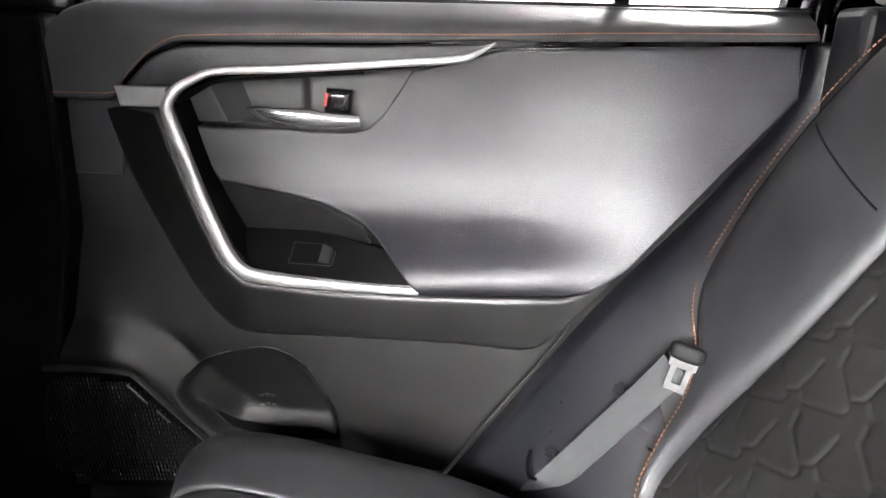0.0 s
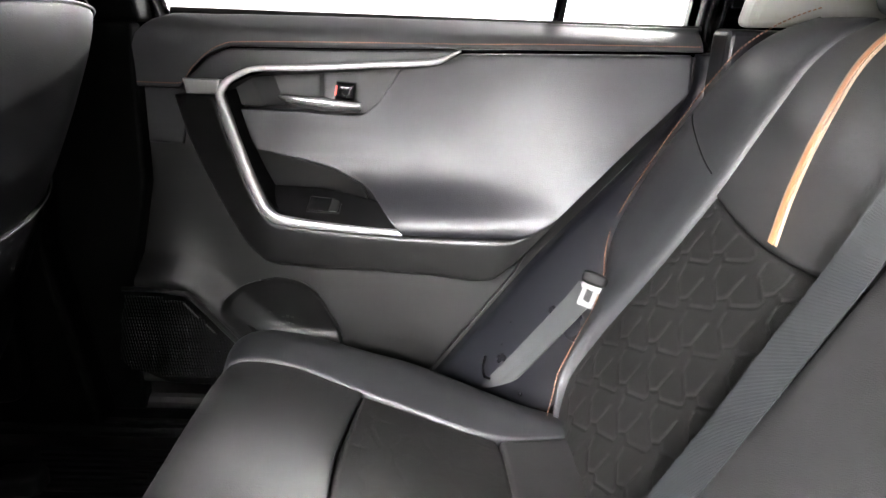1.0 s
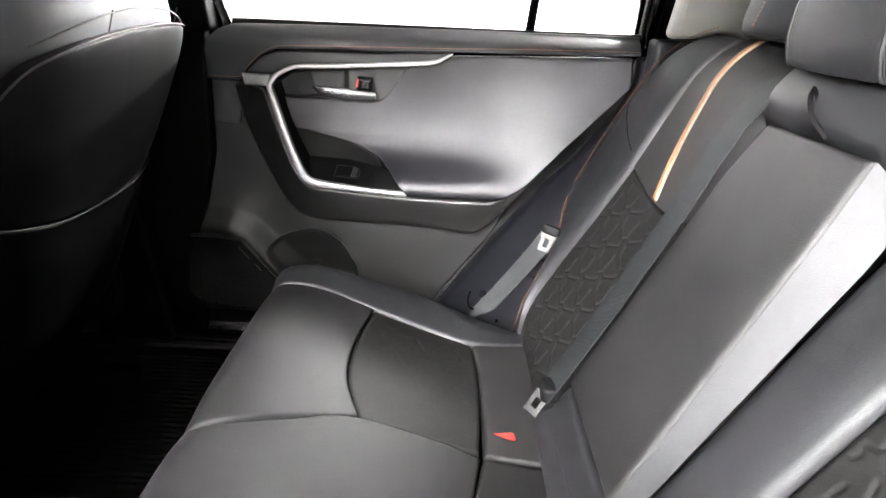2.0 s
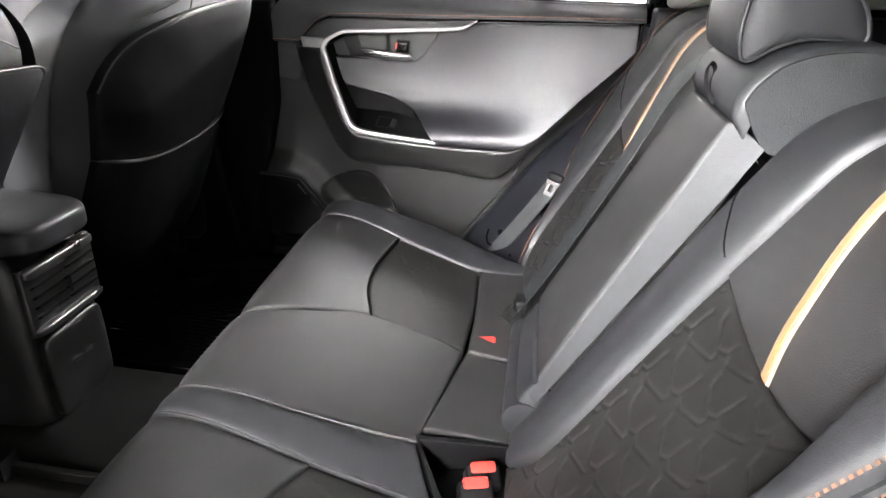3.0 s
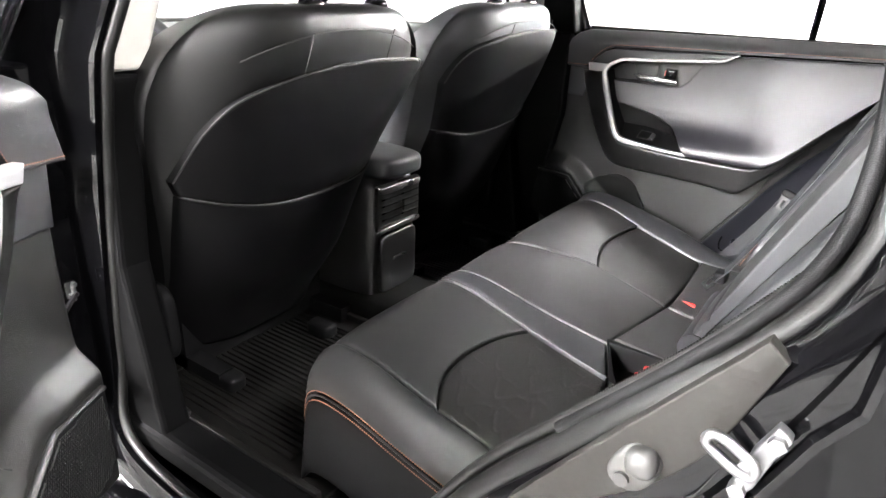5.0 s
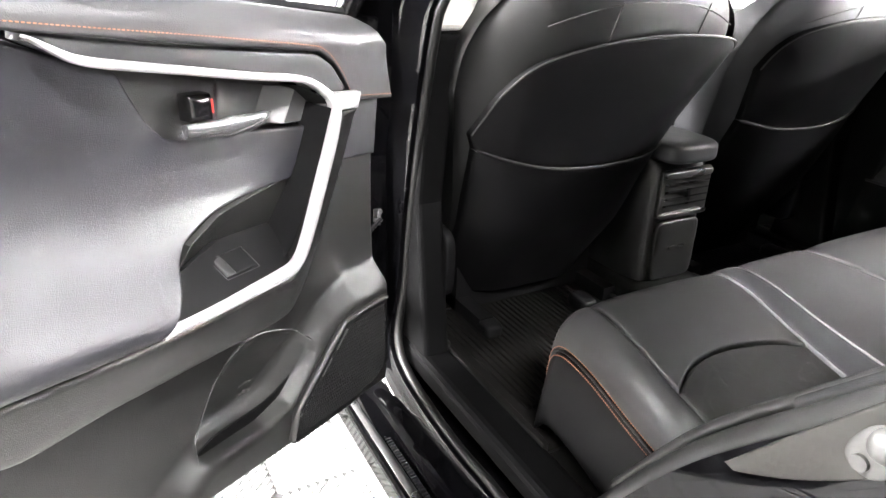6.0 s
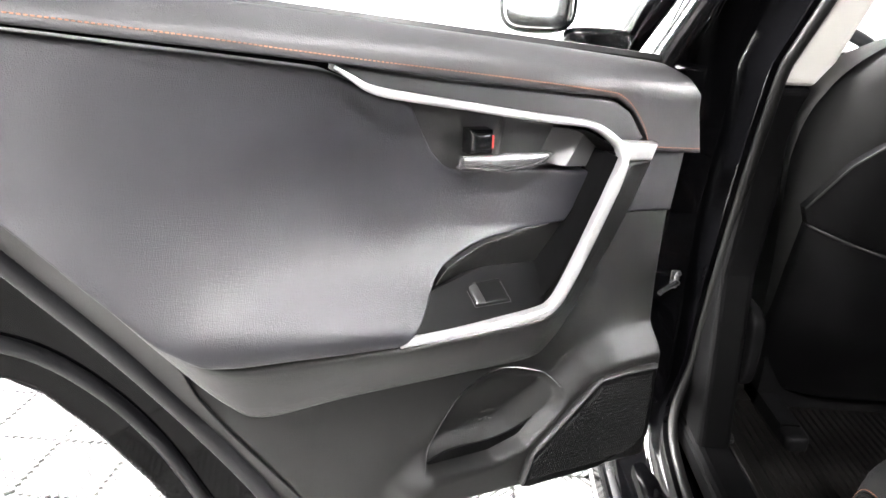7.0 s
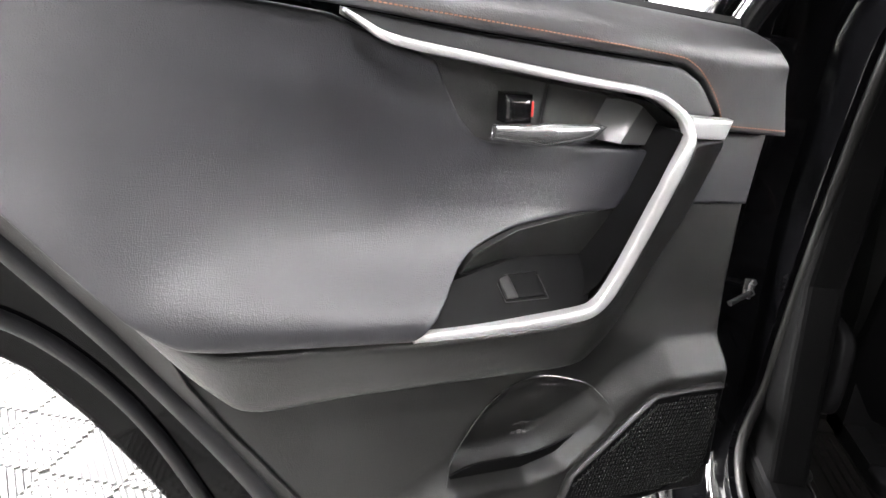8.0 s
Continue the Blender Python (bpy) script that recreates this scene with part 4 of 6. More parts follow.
R_OUT = pts([(0.484, -0.02), (0.527, 0.027), (0.555, 0.057), (0.567, 0.111), (0.576, 0.177), (0.607, 0.221), (0.655, 0.250), (0.690, 0.285), (0.700, 0.331), (0.700, 0.42), (0.680, 0.533), (0.64, 0.63), (0.58, 0.72)])
R_IN = pts([(0.470, -0.01), (0.520, 0.03), (0.540, 0.075), (0.528, 0.163), (0.505, 0.25), (0.486, 0.328), (0.467, 0.438), (0.460, 0.565), (0.446, 0.72)])
R_FAR = pts([(0.130, 0.0), (0.130, 0.72)])
seat_back(back_right, right_point, R_OUT, R_IN, R_FAR, [(0.291, 0.412), (0.322, 0.478), (0.346, 0.568), (0.369, 0.72)], 0.425, 0.022, 0.015, 0.006)
L_OUT = pts([(-0.120, 0.0), (-0.135, 0.10), (-0.140, 0.30), (-0.145, 0.50), (-0.155, 0.60), (-0.18, 0.72)])
L_IN = pts([(-0.185, 0.0), (-0.215, 0.035), (-0.245, 0.10), (-0.252, 0.20), (-0.255, 0.30), (-0.262, 0.44), (-0.270, 0.55), (-0.280, 0.72)])
L_FAR = pts([(-0.535, 0.0), (-0.538, 0.15), (-0.542, 0.30), (-0.545, 0.43), (-0.525, 0.55), (-0.51, 0.72)])
seat_back(back_left, left_point, L_OUT, L_IN, L_FAR, [(-0.432, 0.440), (-0.405, 0.474), (-0.385, 0.517), (-0.365, 0.575), (-0.352, 0.66), (-0.350, 0.72)], 0.460, 0.027, 0.013, 0.020)
lo_in = pts([(-0.539, 0.0), (-0.542, 0.15), (-0.546, 0.30), (-0.549, 0.43), (-0.529, 0.55), (-0.514, 0.72)], 60)
lo_edge = pts([(-0.553, 0.0), (-0.557, 0.15), (-0.563, 0.28), (-0.571, 0.345), (-0.585, 0.413), (-0.602, 0.513), (-0.609, 0.566), (-0.616, 0.62), (-0.62, 0.72)], 60)
part("outer_bolster", panel(lo_in, lo_edge, left_point, puff=0.016, r=0.012, skirt=0.12), M_SEAT, back_left, "smooth vinyl outer bolster")
for dq, h, b0 in ((0.004, 0.0080, 0.0), (-0.0045, -0.008, 0.45)):
    part("edge_stitching", stitches([left_point(q + dq, b, h) for q, b in lo_edge if b >= b0], (-0.9, -0.2, 0.4), gap=0.0066, size=0.0052, thick=0.0017), M_THREAD, back_left, "tan and orange double stitching", smooth=False)
part("edge_cord", tube([left_point(q - 0.001, b, -0.006) for q, b in lo_edge], 0.004, 6), M_SEAT, back_left)
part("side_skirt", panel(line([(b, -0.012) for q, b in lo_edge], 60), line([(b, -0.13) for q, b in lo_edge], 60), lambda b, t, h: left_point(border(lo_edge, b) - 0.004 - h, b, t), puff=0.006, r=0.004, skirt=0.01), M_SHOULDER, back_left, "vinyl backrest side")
part("side_piping", tube([right_point(q + 0.001, b, -0.004) for q, b in R_OUT], 0.003, 6), M_BACKBLACK, back_right)
part("edge_stitching", stitches([right_point(q - 0.007, b, 0.0115) for q, b in R_OUT], (-0.9, 0.3, 0.3), gap=0.0065, size=0.005, thick=0.0016), M_ORANGE, back_right, "orange edge stitching", smooth=False)
part("back_board", moved(box(0.14, 0.60, 0.0, 0.62, -0.10, -0.04), right_point), M_BACKBLACK, back_right, smooth=False)
part("back_board", moved(box(-0.61, -0.13, 0.0, 0.62, -0.10, -0.055), left_point), M_BACKBLACK, back_left, smooth=False)


def bolster_seam(th, point, outer, inner, ends, puff):
    """A thin seam across a puffed bolster, from its outer to its inner border."""
    path = []
    for v in np.linspace(0.14, 0.90, 30):
        b = ends[0] + (ends[1] - ends[0]) * v ** 0.8
        q = border(outer, b) * (1 - v) + border(inner, b) * v
        path.append(point(q, b, puff * (1 - (2 * v - 1) ** 4) - 0.0004))
    part("bolster_seam", tube(path, 0.0014, 6), M_BACKBLACK, th)


bolster_seam(back_right, right_point, R_OUT, R_IN, (0.535, 0.440), 0.015)
bolster_seam(back_left, left_point, L_OUT, L_IN, (0.545, 0.466), 0.013)


# middle: raised folding panel, its lit side face, foot roll and the shelf above
def raised(q, b, h):
    return mid_point(q, b, h + 0.020 + 0.066 * b)


part("front_face", panel(line([(0.130, 0.125), (0.118, 0.50), (0.100, 0.582)], 50), line([(-0.128, 0.125), (-0.120, 0.50), (-0.112, 0.585)], 50), raised, puff=0.005, r=0.008, skirt=0.05), M_SEATMAT, back_mid, "matt vinyl armrest face")
fold = [raised(q, b, -0.004) for q, b in ((-0.130, 0.10), (-0.122, 0.50), (-0.115, 0.588))]
foot = [mid_point(q, b, 0.012) for q, b in ((-0.150, 0.10), (-0.152, 0.50), (-0.146, 0.582))]
part("side_face", outward(fold + foot, [[0, 1, 4, 3], [1, 2, 5, 4]]), M_SEAT, back_mid, "smooth vinyl armrest side")
part("foot_roll", tube([mid_point(q, 0.052, 0.004) for q in np.linspace(0.125, -0.135, 12)], 0.032, 14), M_SEAT, back_mid, "rolled lower end")
part("foot_panel", panel(line([(0.130, 0.060), (-0.132, 0.060)], 20), line([(0.130, 0.122), (-0.130, 0.122)], 20), lambda q, b, h: mid_point(q, b, h + 0.026), puff=0.004, r=0.01, skirt=0.04), M_SEAT, back_mid)


SHELF = cat([(0.462, 1.015), (0.443, 1.033), (0.438, 1.052), (0.447, 1.078), (0.468, 1.101), (0.492, 1.116), (0.53, 1.127), (0.60, 1.130), (0.70, 1.10)], 40)
shelf_v, shelf_f = [], []
shelf_y = [(0.128, 0.030), (0.127, 0.012), (0.122, 0.004), (0.112, 0.0), (0.0, 0.0), (-0.112, 0.0), (-0.122, 0.003), (-0.128, 0.010), (-0.130, 0.030)]
for sy, sink in shelf_y:
    for i, (sx, sz) in enumerate(SHELF):
        shelf_v.append((sx + sink * 0.7, sy, sz - sink))
for i in range(len(shelf_y) - 1):
    for j in range(len(SHELF) - 1):
        k = i * len(SHELF) + j
        shelf_f.append([k, k + 1, k + len(SHELF) + 1, k + len(SHELF)])
part("shelf", outward(shelf_v, shelf_f), M_SEAT, back_mid, "smooth vinyl shelf below the headrest")
patch = [(0.452, 1.052), (0.454, 1.072), (0.472, 1.096), (0.494, 1.111), (0.530, 1.122), (0.580, 1.124), (0.640, 1.105), (0.66, 1.07), (0.545, 1.02), (0.490, 1.00)]
part("shelf_patch", prism([tuple(p) for p in cat(patch, 60, closed=True)], lambda a, b, d: (a, d - 0.02 * (b - 1.06), b), -0.128, -0.136), M_PATCH, back_mid, "blue-grey woven side patch")
part("backing", moved(box(-0.15, 0.12, 0.05, 0.62, -0.08, -0.02), mid_point), M_BACKBLACK, back_mid, smooth=False)
part("backing", box(0.50, 0.66, -0.127, 0.12, 0.98, 1.085), M_BACKBLACK, back_mid, smooth=False)
lp = [mid_point(q, b, h) for q, b, h in cat([(-0.030, 0.588, 0.062), (-0.012, 0.598, 0.078), (0.002, 0.614, 0.088), (0.013, 0.626, 0.087), (0.015, 0.622, 0.077), (0.005, 0.606, 0.072), (-0.028, 0.590, 0.062)], 40)]
part("pull_strap", ribbon(lp, (0.55, 0.35, 0.75), (-0.8, 0.4, 0.4), 0.007, 0.002), M_BACKBLACK, back_mid, "black fabric pull loop")


# headrests
def headrest(y, x, z, w, hgt, depth, label):
    th = thing("headrest", label, "headrest", (x, y, z), "rear headrests")
    def bend(px, py, pz):
        k = (py - y) / (w / 2)
        return (px + 0.03 * k * k + 0.30 * (pz - z), py, pz - 0.018 * k * k * (1 if pz < z + hgt / 2 else 0.5))
    part("cushion", rounded(x - 0.01, x + depth, y - w / 2, y + w / 2, z, z + hgt, 0, bend, 6, 3.6), M_SEAT, th, "smooth vinyl headrest cushion")
    ring = []
    for an in np.linspace(0, 2 * math.pi, 72, endpoint=False):
        cy, cz = math.cos(an), math.sin(an)
        n = (abs(cy) ** 3.2 + abs(cz) ** 3.2) ** (-1 / 3.2)
        ring.append(bend(x + 0.006, y + 0.90 * w / 2 * cy * n, z + hgt / 2 + 0.88 * hgt / 2 * cz * n))
    part("seam_cord", tube(ring, 0.003, 6, closed=True), M_SEAT, th)
    for s in (-1, 1):
        part("post", tube([(x + 0.06, y + s * 0.05, z + 0.03), (x + 0.05, y + s * 0.05, z - 0.09)], 0.006, 8), M_CHROME, th)
    return th


LOAF = cat([(0.446, 1.100), (0.439, 1.122), (0.438, 1.15), (0.443, 1.18), (0.459, 1.204), (0.485, 1.214), (0.52, 1.212), (0.552, 1.196), (0.577, 1.168), (0.588, 1.138), (0.580, 1.128), (0.555, 1.130), (0.515, 1.129), (0.480, 1.116), (0.460, 1.102)], 72, closed=True)
saddle = thing("headrest", "low loaf-shaped black vinyl headrest with raised seams", "headrest", (0.51, 0.01, 1.10), "rear headrests")
mid_l = LOAF.mean(axis=0)
loaf_v, loaf_f = [], []
loaf_s = [(-0.089, 0.30), (-0.088, 0.60), (-0.085, 0.86), (-0.079, 0.965), (-0.066, 1.0), (0.02, 1.02), (0.088, 1.0), (0.099, 0.965), (0.106, 0.86), (0.109, 0.60), (0.110, 0.30)]
for sy, k in loaf_s:
    loaf_v += [(mid_l[0] + (x - mid_l[0]) * k, sy, mid_l[1] + (z - mid_l[1]) * k) for x, z in LOAF]
for i in range(len(loaf_s) - 1):
    for j in range(72):
        loaf_f.append([i * 72 + j, i * 72 + (j + 1) % 72, (i + 1) * 72 + (j + 1) % 72, (i + 1) * 72 + j])
loaf_f += [list(range(72)), [(len(loaf_s) - 1) * 72 + j for j in range(72)]]
part("cushion", outward(loaf_v, loaf_f), M_SEAT, saddle, "smooth vinyl headrest cushion")
for sy, k in ((-0.0805, 0.96), (0.1005, 0.96)):
    part("seam_cord", tube([(mid_l[0] + (x - mid_l[0]) * k, sy, mid_l[1] + (z - mid_l[1]) * k) for x, z in LOAF], 0.0028, 6, closed=True), M_SEAT, saddle)
for s in (-0.05, 0.07):
    part("post", tube([(0.54, s, 1.14), (0.53, s, 1.05)], 0.006, 8), M_CHROME, saddle)
hr = headrest(0.34, 0.500, 1.118, 0.27, 0.16, 0.11, "black vinyl headrest with orange stitching")
part("stitching", stitches([(0.488 + 0.30 * z - 0.001, 0.325, 1.118 + z) for z in np.linspace(0.02, 0.14, 20)], (-1, 0, 0.2), gap=0.006, size=0.0045, thick=0.0013), M_ORANGE, hr, smooth=False)
headrest(-0.50, 0.470, 1.165, 0.27, 0.16, 0.11, "plain black vinyl headrest on metal posts")


# ---- seat belts ----
def belt(pts, wides, label, width=0.046):
    th = thing("seat_belt", label, "seat belt", tuple(pts[0]), "rear seat belts")
    P = cat(pts, 80)
    W = cat(wides, 80)
    W /= np.linalg.norm(W, axis=1)[:, None]
    T = np.gradient(P, axis=0)
    N = np.cross(W, T)
    N /= np.linalg.norm(N, axis=1)[:, None]
    part("webbing", ribbon(P, W, N, width, 0.0022), M_BELT, th, "grey woven webbing")
    return th


mb = belt([right_point(q, b, h) for q, b, h in ((0.132, 0.74, 0.02), (0.128, 0.60, 0.030), (0.128, 0.42, 0.034), (0.128, 0.25, 0.036), (0.125, 0.14, 0.042), (0.112, 0.100, 0.050))],
          [(-0.12, 0.96, 0.05)] * 6, "grey woven seat belt lying along the backrest")
gu = Vector((-0.55, -0.30, -0.78)).normalized()
gn = Vector((-0.35, -0.70, 0.60))
gn = (gn - gu * gn.dot(gu)).normalized()
gm = Matrix.Translation((0.194, 0.110, 0.596)) @ Matrix((gn.cross(gu), gu, gn)).transposed().to_4x4()
gf = lambda x, y, z: tuple(gm @ Vector((x, y, z)))
part("tongue", join(moved(box(-0.012, -0.005, -0.016, 0.022, -0.0012, 0.0012), gf), moved(box(0.005, 0.012, -0.016, 0.022, -0.0012, 0.0012), gf), moved(box(-0.005, 0.005, 0.012, 0.022, -0.0012, 0.0012), gf),
     moved(box(-0.005, 0.005, -0.016, -0.004, -0.0012, 0.0012), gf)), M_CHROME, mb, "bright metal belt tongue", smooth=False)
part("tongue_grip", rounded(0.196, 0.226, 0.098, 0.140, 0.596, 0.624, 0, n=3), M_HARD2, mb)


# ---- front seats ----
def front_seat(yc, inner, label):
    th = thing("front_seat", label, "car seat", (-0.75, yc, 0.36), "front seats")

    def hw(z):
        return float(np.interp(z, [0.36, 0.50, 0.70, 0.80, 0.95, 1.02, 1.08, 1.14, 1.18], [0.205, 0.225, 0.258, 0.280, 0.312, 0.318, 0.312, 0.295, 0.26])) * (1.10 if inner > 0 else 1.03)

    def side_hw(y, z):
        """The driver's seat is wider towards the console at its shoulder and narrower at its foot."""
        return hw(z) * (np.interp(z, [0.40, 0.70, 0.86, 0.95, 1.02, 1.14], [0.90, 0.86, 0.90, 0.98, 1.06, 1.04]) if inner > 0 and y > 0 else 1.0)

    def bx(y, z):
        k = min(1.0, abs(y - yc) / side_hw(y - yc, z))
        return -0.560 + 0.38 * (z - 0.80) - (0.085 if inner > 0 and y > yc else 0.100) * k ** 4 - 0.10 * max(0.0, z - 1.06) - 0.04 * ease(0.62, 0.42, z)

    def body(u, v, w):
        z = 0.77 + 0.395 * w
        y = yc + v * side_hw(v, z) * 1.035
        return (bx(yc, z) - 0.095 + 0.095 * u - (0.105 * abs(v) ** 3 if u > 0 else 0.0), y, z)

    # Same vinyl on both seats; the driver's copy is darkened to look less lit.
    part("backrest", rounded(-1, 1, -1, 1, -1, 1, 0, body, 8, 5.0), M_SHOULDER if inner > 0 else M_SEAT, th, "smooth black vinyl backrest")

    def skin(y, z, h):
        return (bx(y, z) + h, y, z)

    fr = np.linspace(-0.97, 0.97, 60) * inner          # across: from the outer to the inner edge

    dome = cat([(-1.0, 0.83), (-0.92, 0.89), (-0.82, 0.955), (-0.645, 1.012), (-0.24, 1.049), (0.23, 1.060), (0.67, 1.051), (0.90, 1.03), (1.0, 1.00)], 200)

    if inner < 0:
        dome = cat([(-1.0, 0.87), (-0.97, 0.93), (-0.90, 0.985), (-0.75, 1.022), (-0.35, 1.050), (0.23, 1.060), (0.67, 1.051), (0.90, 1.03), (1.0, 1.00)], 200)

    def zt(f):
        return float(np.interp(f * inner * (1 if inner > 0 else -1), dome[:, 0], dome[:, 1])) + (0.0 if inner > 0 else 0.035)

    lift = 0.0 if inner > 0 else 0.032

    def across(f):
        return f * (1 - (0.03 if inner > 0 else 0.12) * ease(0.2, 1.0, -f))

    top = [(yc + across(f) * side_hw(f, zt(f)), zt(f)) for f in fr]
    seam = [(yc + across(f) * side_hw(f, 0.79), 0.770 + lift + (0.030 if f * inner > 0 else 0.055) * f * f) for f in fr]
    # Back panel and pocket carry their shade in the near-black vinyl colour.
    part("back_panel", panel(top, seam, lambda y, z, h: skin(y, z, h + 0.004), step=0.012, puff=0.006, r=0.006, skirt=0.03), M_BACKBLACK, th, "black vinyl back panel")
    low = [(yc + f * side_hw(f, 0.40), 0.385) for f in fr]
    seam2 = [(y, z - 0.002) for y, z in seam]
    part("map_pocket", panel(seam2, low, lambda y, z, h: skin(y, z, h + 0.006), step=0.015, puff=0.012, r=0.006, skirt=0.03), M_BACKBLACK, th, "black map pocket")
    part("pocket_piping", tube([skin(y, z, 0.010) for y, z in seam], 0.0015, 6), M_CORD, th, "thin contrasting pocket piping")
    part("panel_piping", tube([skin(y, z, 0.006) for y, z in top], 0.0018, 6), M_CORD, th)
    for y0 in (-0.10, 0.13):
        part("shoulder_seam", tube([skin(yc + y0 + 0.10 * (z - 1.05), z, 0.0008) for z in np.linspace(zt(y0 / 0.3) + 0.004, 1.120, 14)], 0.0012, 6), M_CORD, th)
    part("shoulder_seam", tube([skin(yc + y, 1.122 - 1.1 * abs(y) ** 2.2, 0.0010) for y in np.linspace(-0.235, 0.235, 40)], 0.0014, 6), M_CORD, th)
    part("cushion", rounded(-1.30, -0.76, yc - 0.26, yc + 0.26, 0.44, 0.64, 0, n=5), M_BACKBLACK, th)
    part("base", box(-1.20, -0.78, yc - 0.22, yc + 0.22, 0.34, 0.48), M_HARD2, th, smooth=False)
    for s in (-1, 1):
        part("rail", box(-1.25, -0.66, yc + s * 0.20 - 0.02, yc + s * 0.20 + 0.02, 0.335, 0.375), M_HARD2, th, smooth=False)
        py = yc + (0.06 if inner > 0 else 0.0) + s * 0.095
        part("headrest_post", tube([(bx(yc, 1.15) - 0.08, py, 1.12), (bx(yc, 1.15) - 0.065, py, 1.25)], 0.006, 8), M_CHROME, th)
        part("post_guide", moved(rounded(-0.020, 0.020, -0.026, 0.026, -0.010, 0.012, 0, n=3, power=3.0), lambda x, y, z, py=py: (bx(yc, 1.15) - 0.076 + x, py + y, 1.162 + z)), M_GLOSSBLACK, th, "black plastic post guide")
    part("headrest", rounded(bx(yc, 1.2) - 0.14, bx(yc, 1.2) - 0.03, yc - 0.13, yc + 0.13, 1.20, 1.40, 0, n=5, power=3.0), M_SEAT, th)
    part("recline_cover", rounded(-0.86, -0.70, yc - inner * 0.285 - 0.02, yc - inner * 0.285 + 0.02, 0.42, 0.60, 0, n=4), M_HARD2, th)
    return th


front_seat(-0.405, 1, "black vinyl front seat with map pocket on its back")
front_seat(0.340, -1, "black vinyl front seat beside the console")

# ---- centre console ----
console = thing("centre_console", "black plastic centre console with rear air vents", "car console", (-0.70, -0.048, 0.34))
part("body", rounded(-1.35, -0.612, -0.150, 0.054, 0.30, 0.745, 0, n=6, power=9.0), M_CONSOLE, console, "black plastic console body")
part("armrest_lid", rounded(-0.95, -0.575, -0.136, 0.046, 0.725, 0.788, 0, n=6, power=5.0), M_SEAT, console, "soft vinyl armrest lid")
vent = part("vent_panel", box(-0.616, -0.602, -0.137, 0.041, 0.585, 0.712), M_CONSOLE, console, "rear air vent panel", bevel=0.004, smooth=False)
part("vent_trim", rounded(-0.618, -0.590, -0.134, 0.038, 0.692, 0.712, 0, n=4, power=5), M_SATIN, vent)
part("vent_trim", rounded(-0.618, -0.590, -0.134, 0.038, 0.584, 0.600, 0, n=4, power=5), M_SATIN, vent)
for k in range(4):
    for y0, y1 in ((-0.122, -0.055), (-0.040, 0.027)):
        part("vent_slat", moved(box(-0.606, -0.592, y0, y1, -0.0022, 0.0022), lambda x, y, z, k=k: (x, y, 0.618 + 0.019 * k + z + 0.5 * (x + 0.60))), M_HARD2, vent, smooth=False)
part("vent_tab", box(-0.597, -0.588, -0.052, -0.044, 0.632, 0.664), M_CHROME, vent, smooth=False)
part("lower_panel", rounded(-0.63, -0.598, -0.125, 0.029, 0.40, 0.572, 0, n=4, power=8), M_CONSOLE, console)
for y0 in (-0.075, -0.040):
    part("charging_port", box(-0.5985, -0.5955, y0, y0 + 0.022, 0.492, 0.500), M_SATIN, console, smooth=False)

# ---- floor of the car ----
floor_car = thing("car_floor", "black carpeted car floor with ribbed rubber mats", "car floor", (-0.7, CY, 0.30))
part("carpet", box(-1.9, 0.35, CY - 0.76, CY + 0.76, 0.29, 0.325), M_CARPET, floor_car, smooth=False)
part("tunnel", rounded(-1.9, 0.0, CY - 0.13, CY + 0.11, 0.25, 0.40, 0, n=4, power=5), M_CARPET, floor_car)


def mat(y0, y1, label):
    th = thing("floor_mat", label, "floor mat", (-0.55, (y0 + y1) / 2, 0.326), "rear floor mats")
    part("tray", box(-0.86, -0.24, y0, y1, 0.327, 0.333), M_MAT, th, smooth=False)
    part("rim", box(-0.86, -0.845, y0 + 0.014, y1 - 0.014, 0.333, 0.352), M_MAT, th, smooth=False, bevel=0.003)
    for e0, e1 in ((y0, y0 + 0.014), (y1 - 0.014, y1)):
        part("rim", box(-0.86, -0.24, e0, e1, 0.333, 0.354), M_MAT, th, smooth=False, bevel=0.003)
    out = []
    n = int((y1 - y0 - 0.10) / 0.016)
    for k in range(n):
        y = y0 + 0.05 + 0.016 * k
        out.append(box(-0.78, -0.36, y, y + 0.007, 0.333, 0.340))
    part("ribs", join(*out), M_MAT, th, smooth=False)
    part("heel_patch", box(-0.845, -0.80, y0 + 0.06, y0 + 0.20, 0.333, 0.339), M_MAT, th, smooth=False)


mat(-0.74, -0.19, "black ribbed rubber mat with heel patch")
mat(0.12, 0.68, "black ribbed rubber mat beside the closed door")
for y in (-0.60, -0.30, 0.50):
    part("rail_cap", rounded(-0.70, -0.62, y - 0.025, y + 0.025, 0.33, 0.372, 0, n=3), M_HARD2, floor_car)

# ---- body of the car ----
car = thing("car_body", "glossy black car body with open rear door aperture", "car", (0, CY, 0.3))


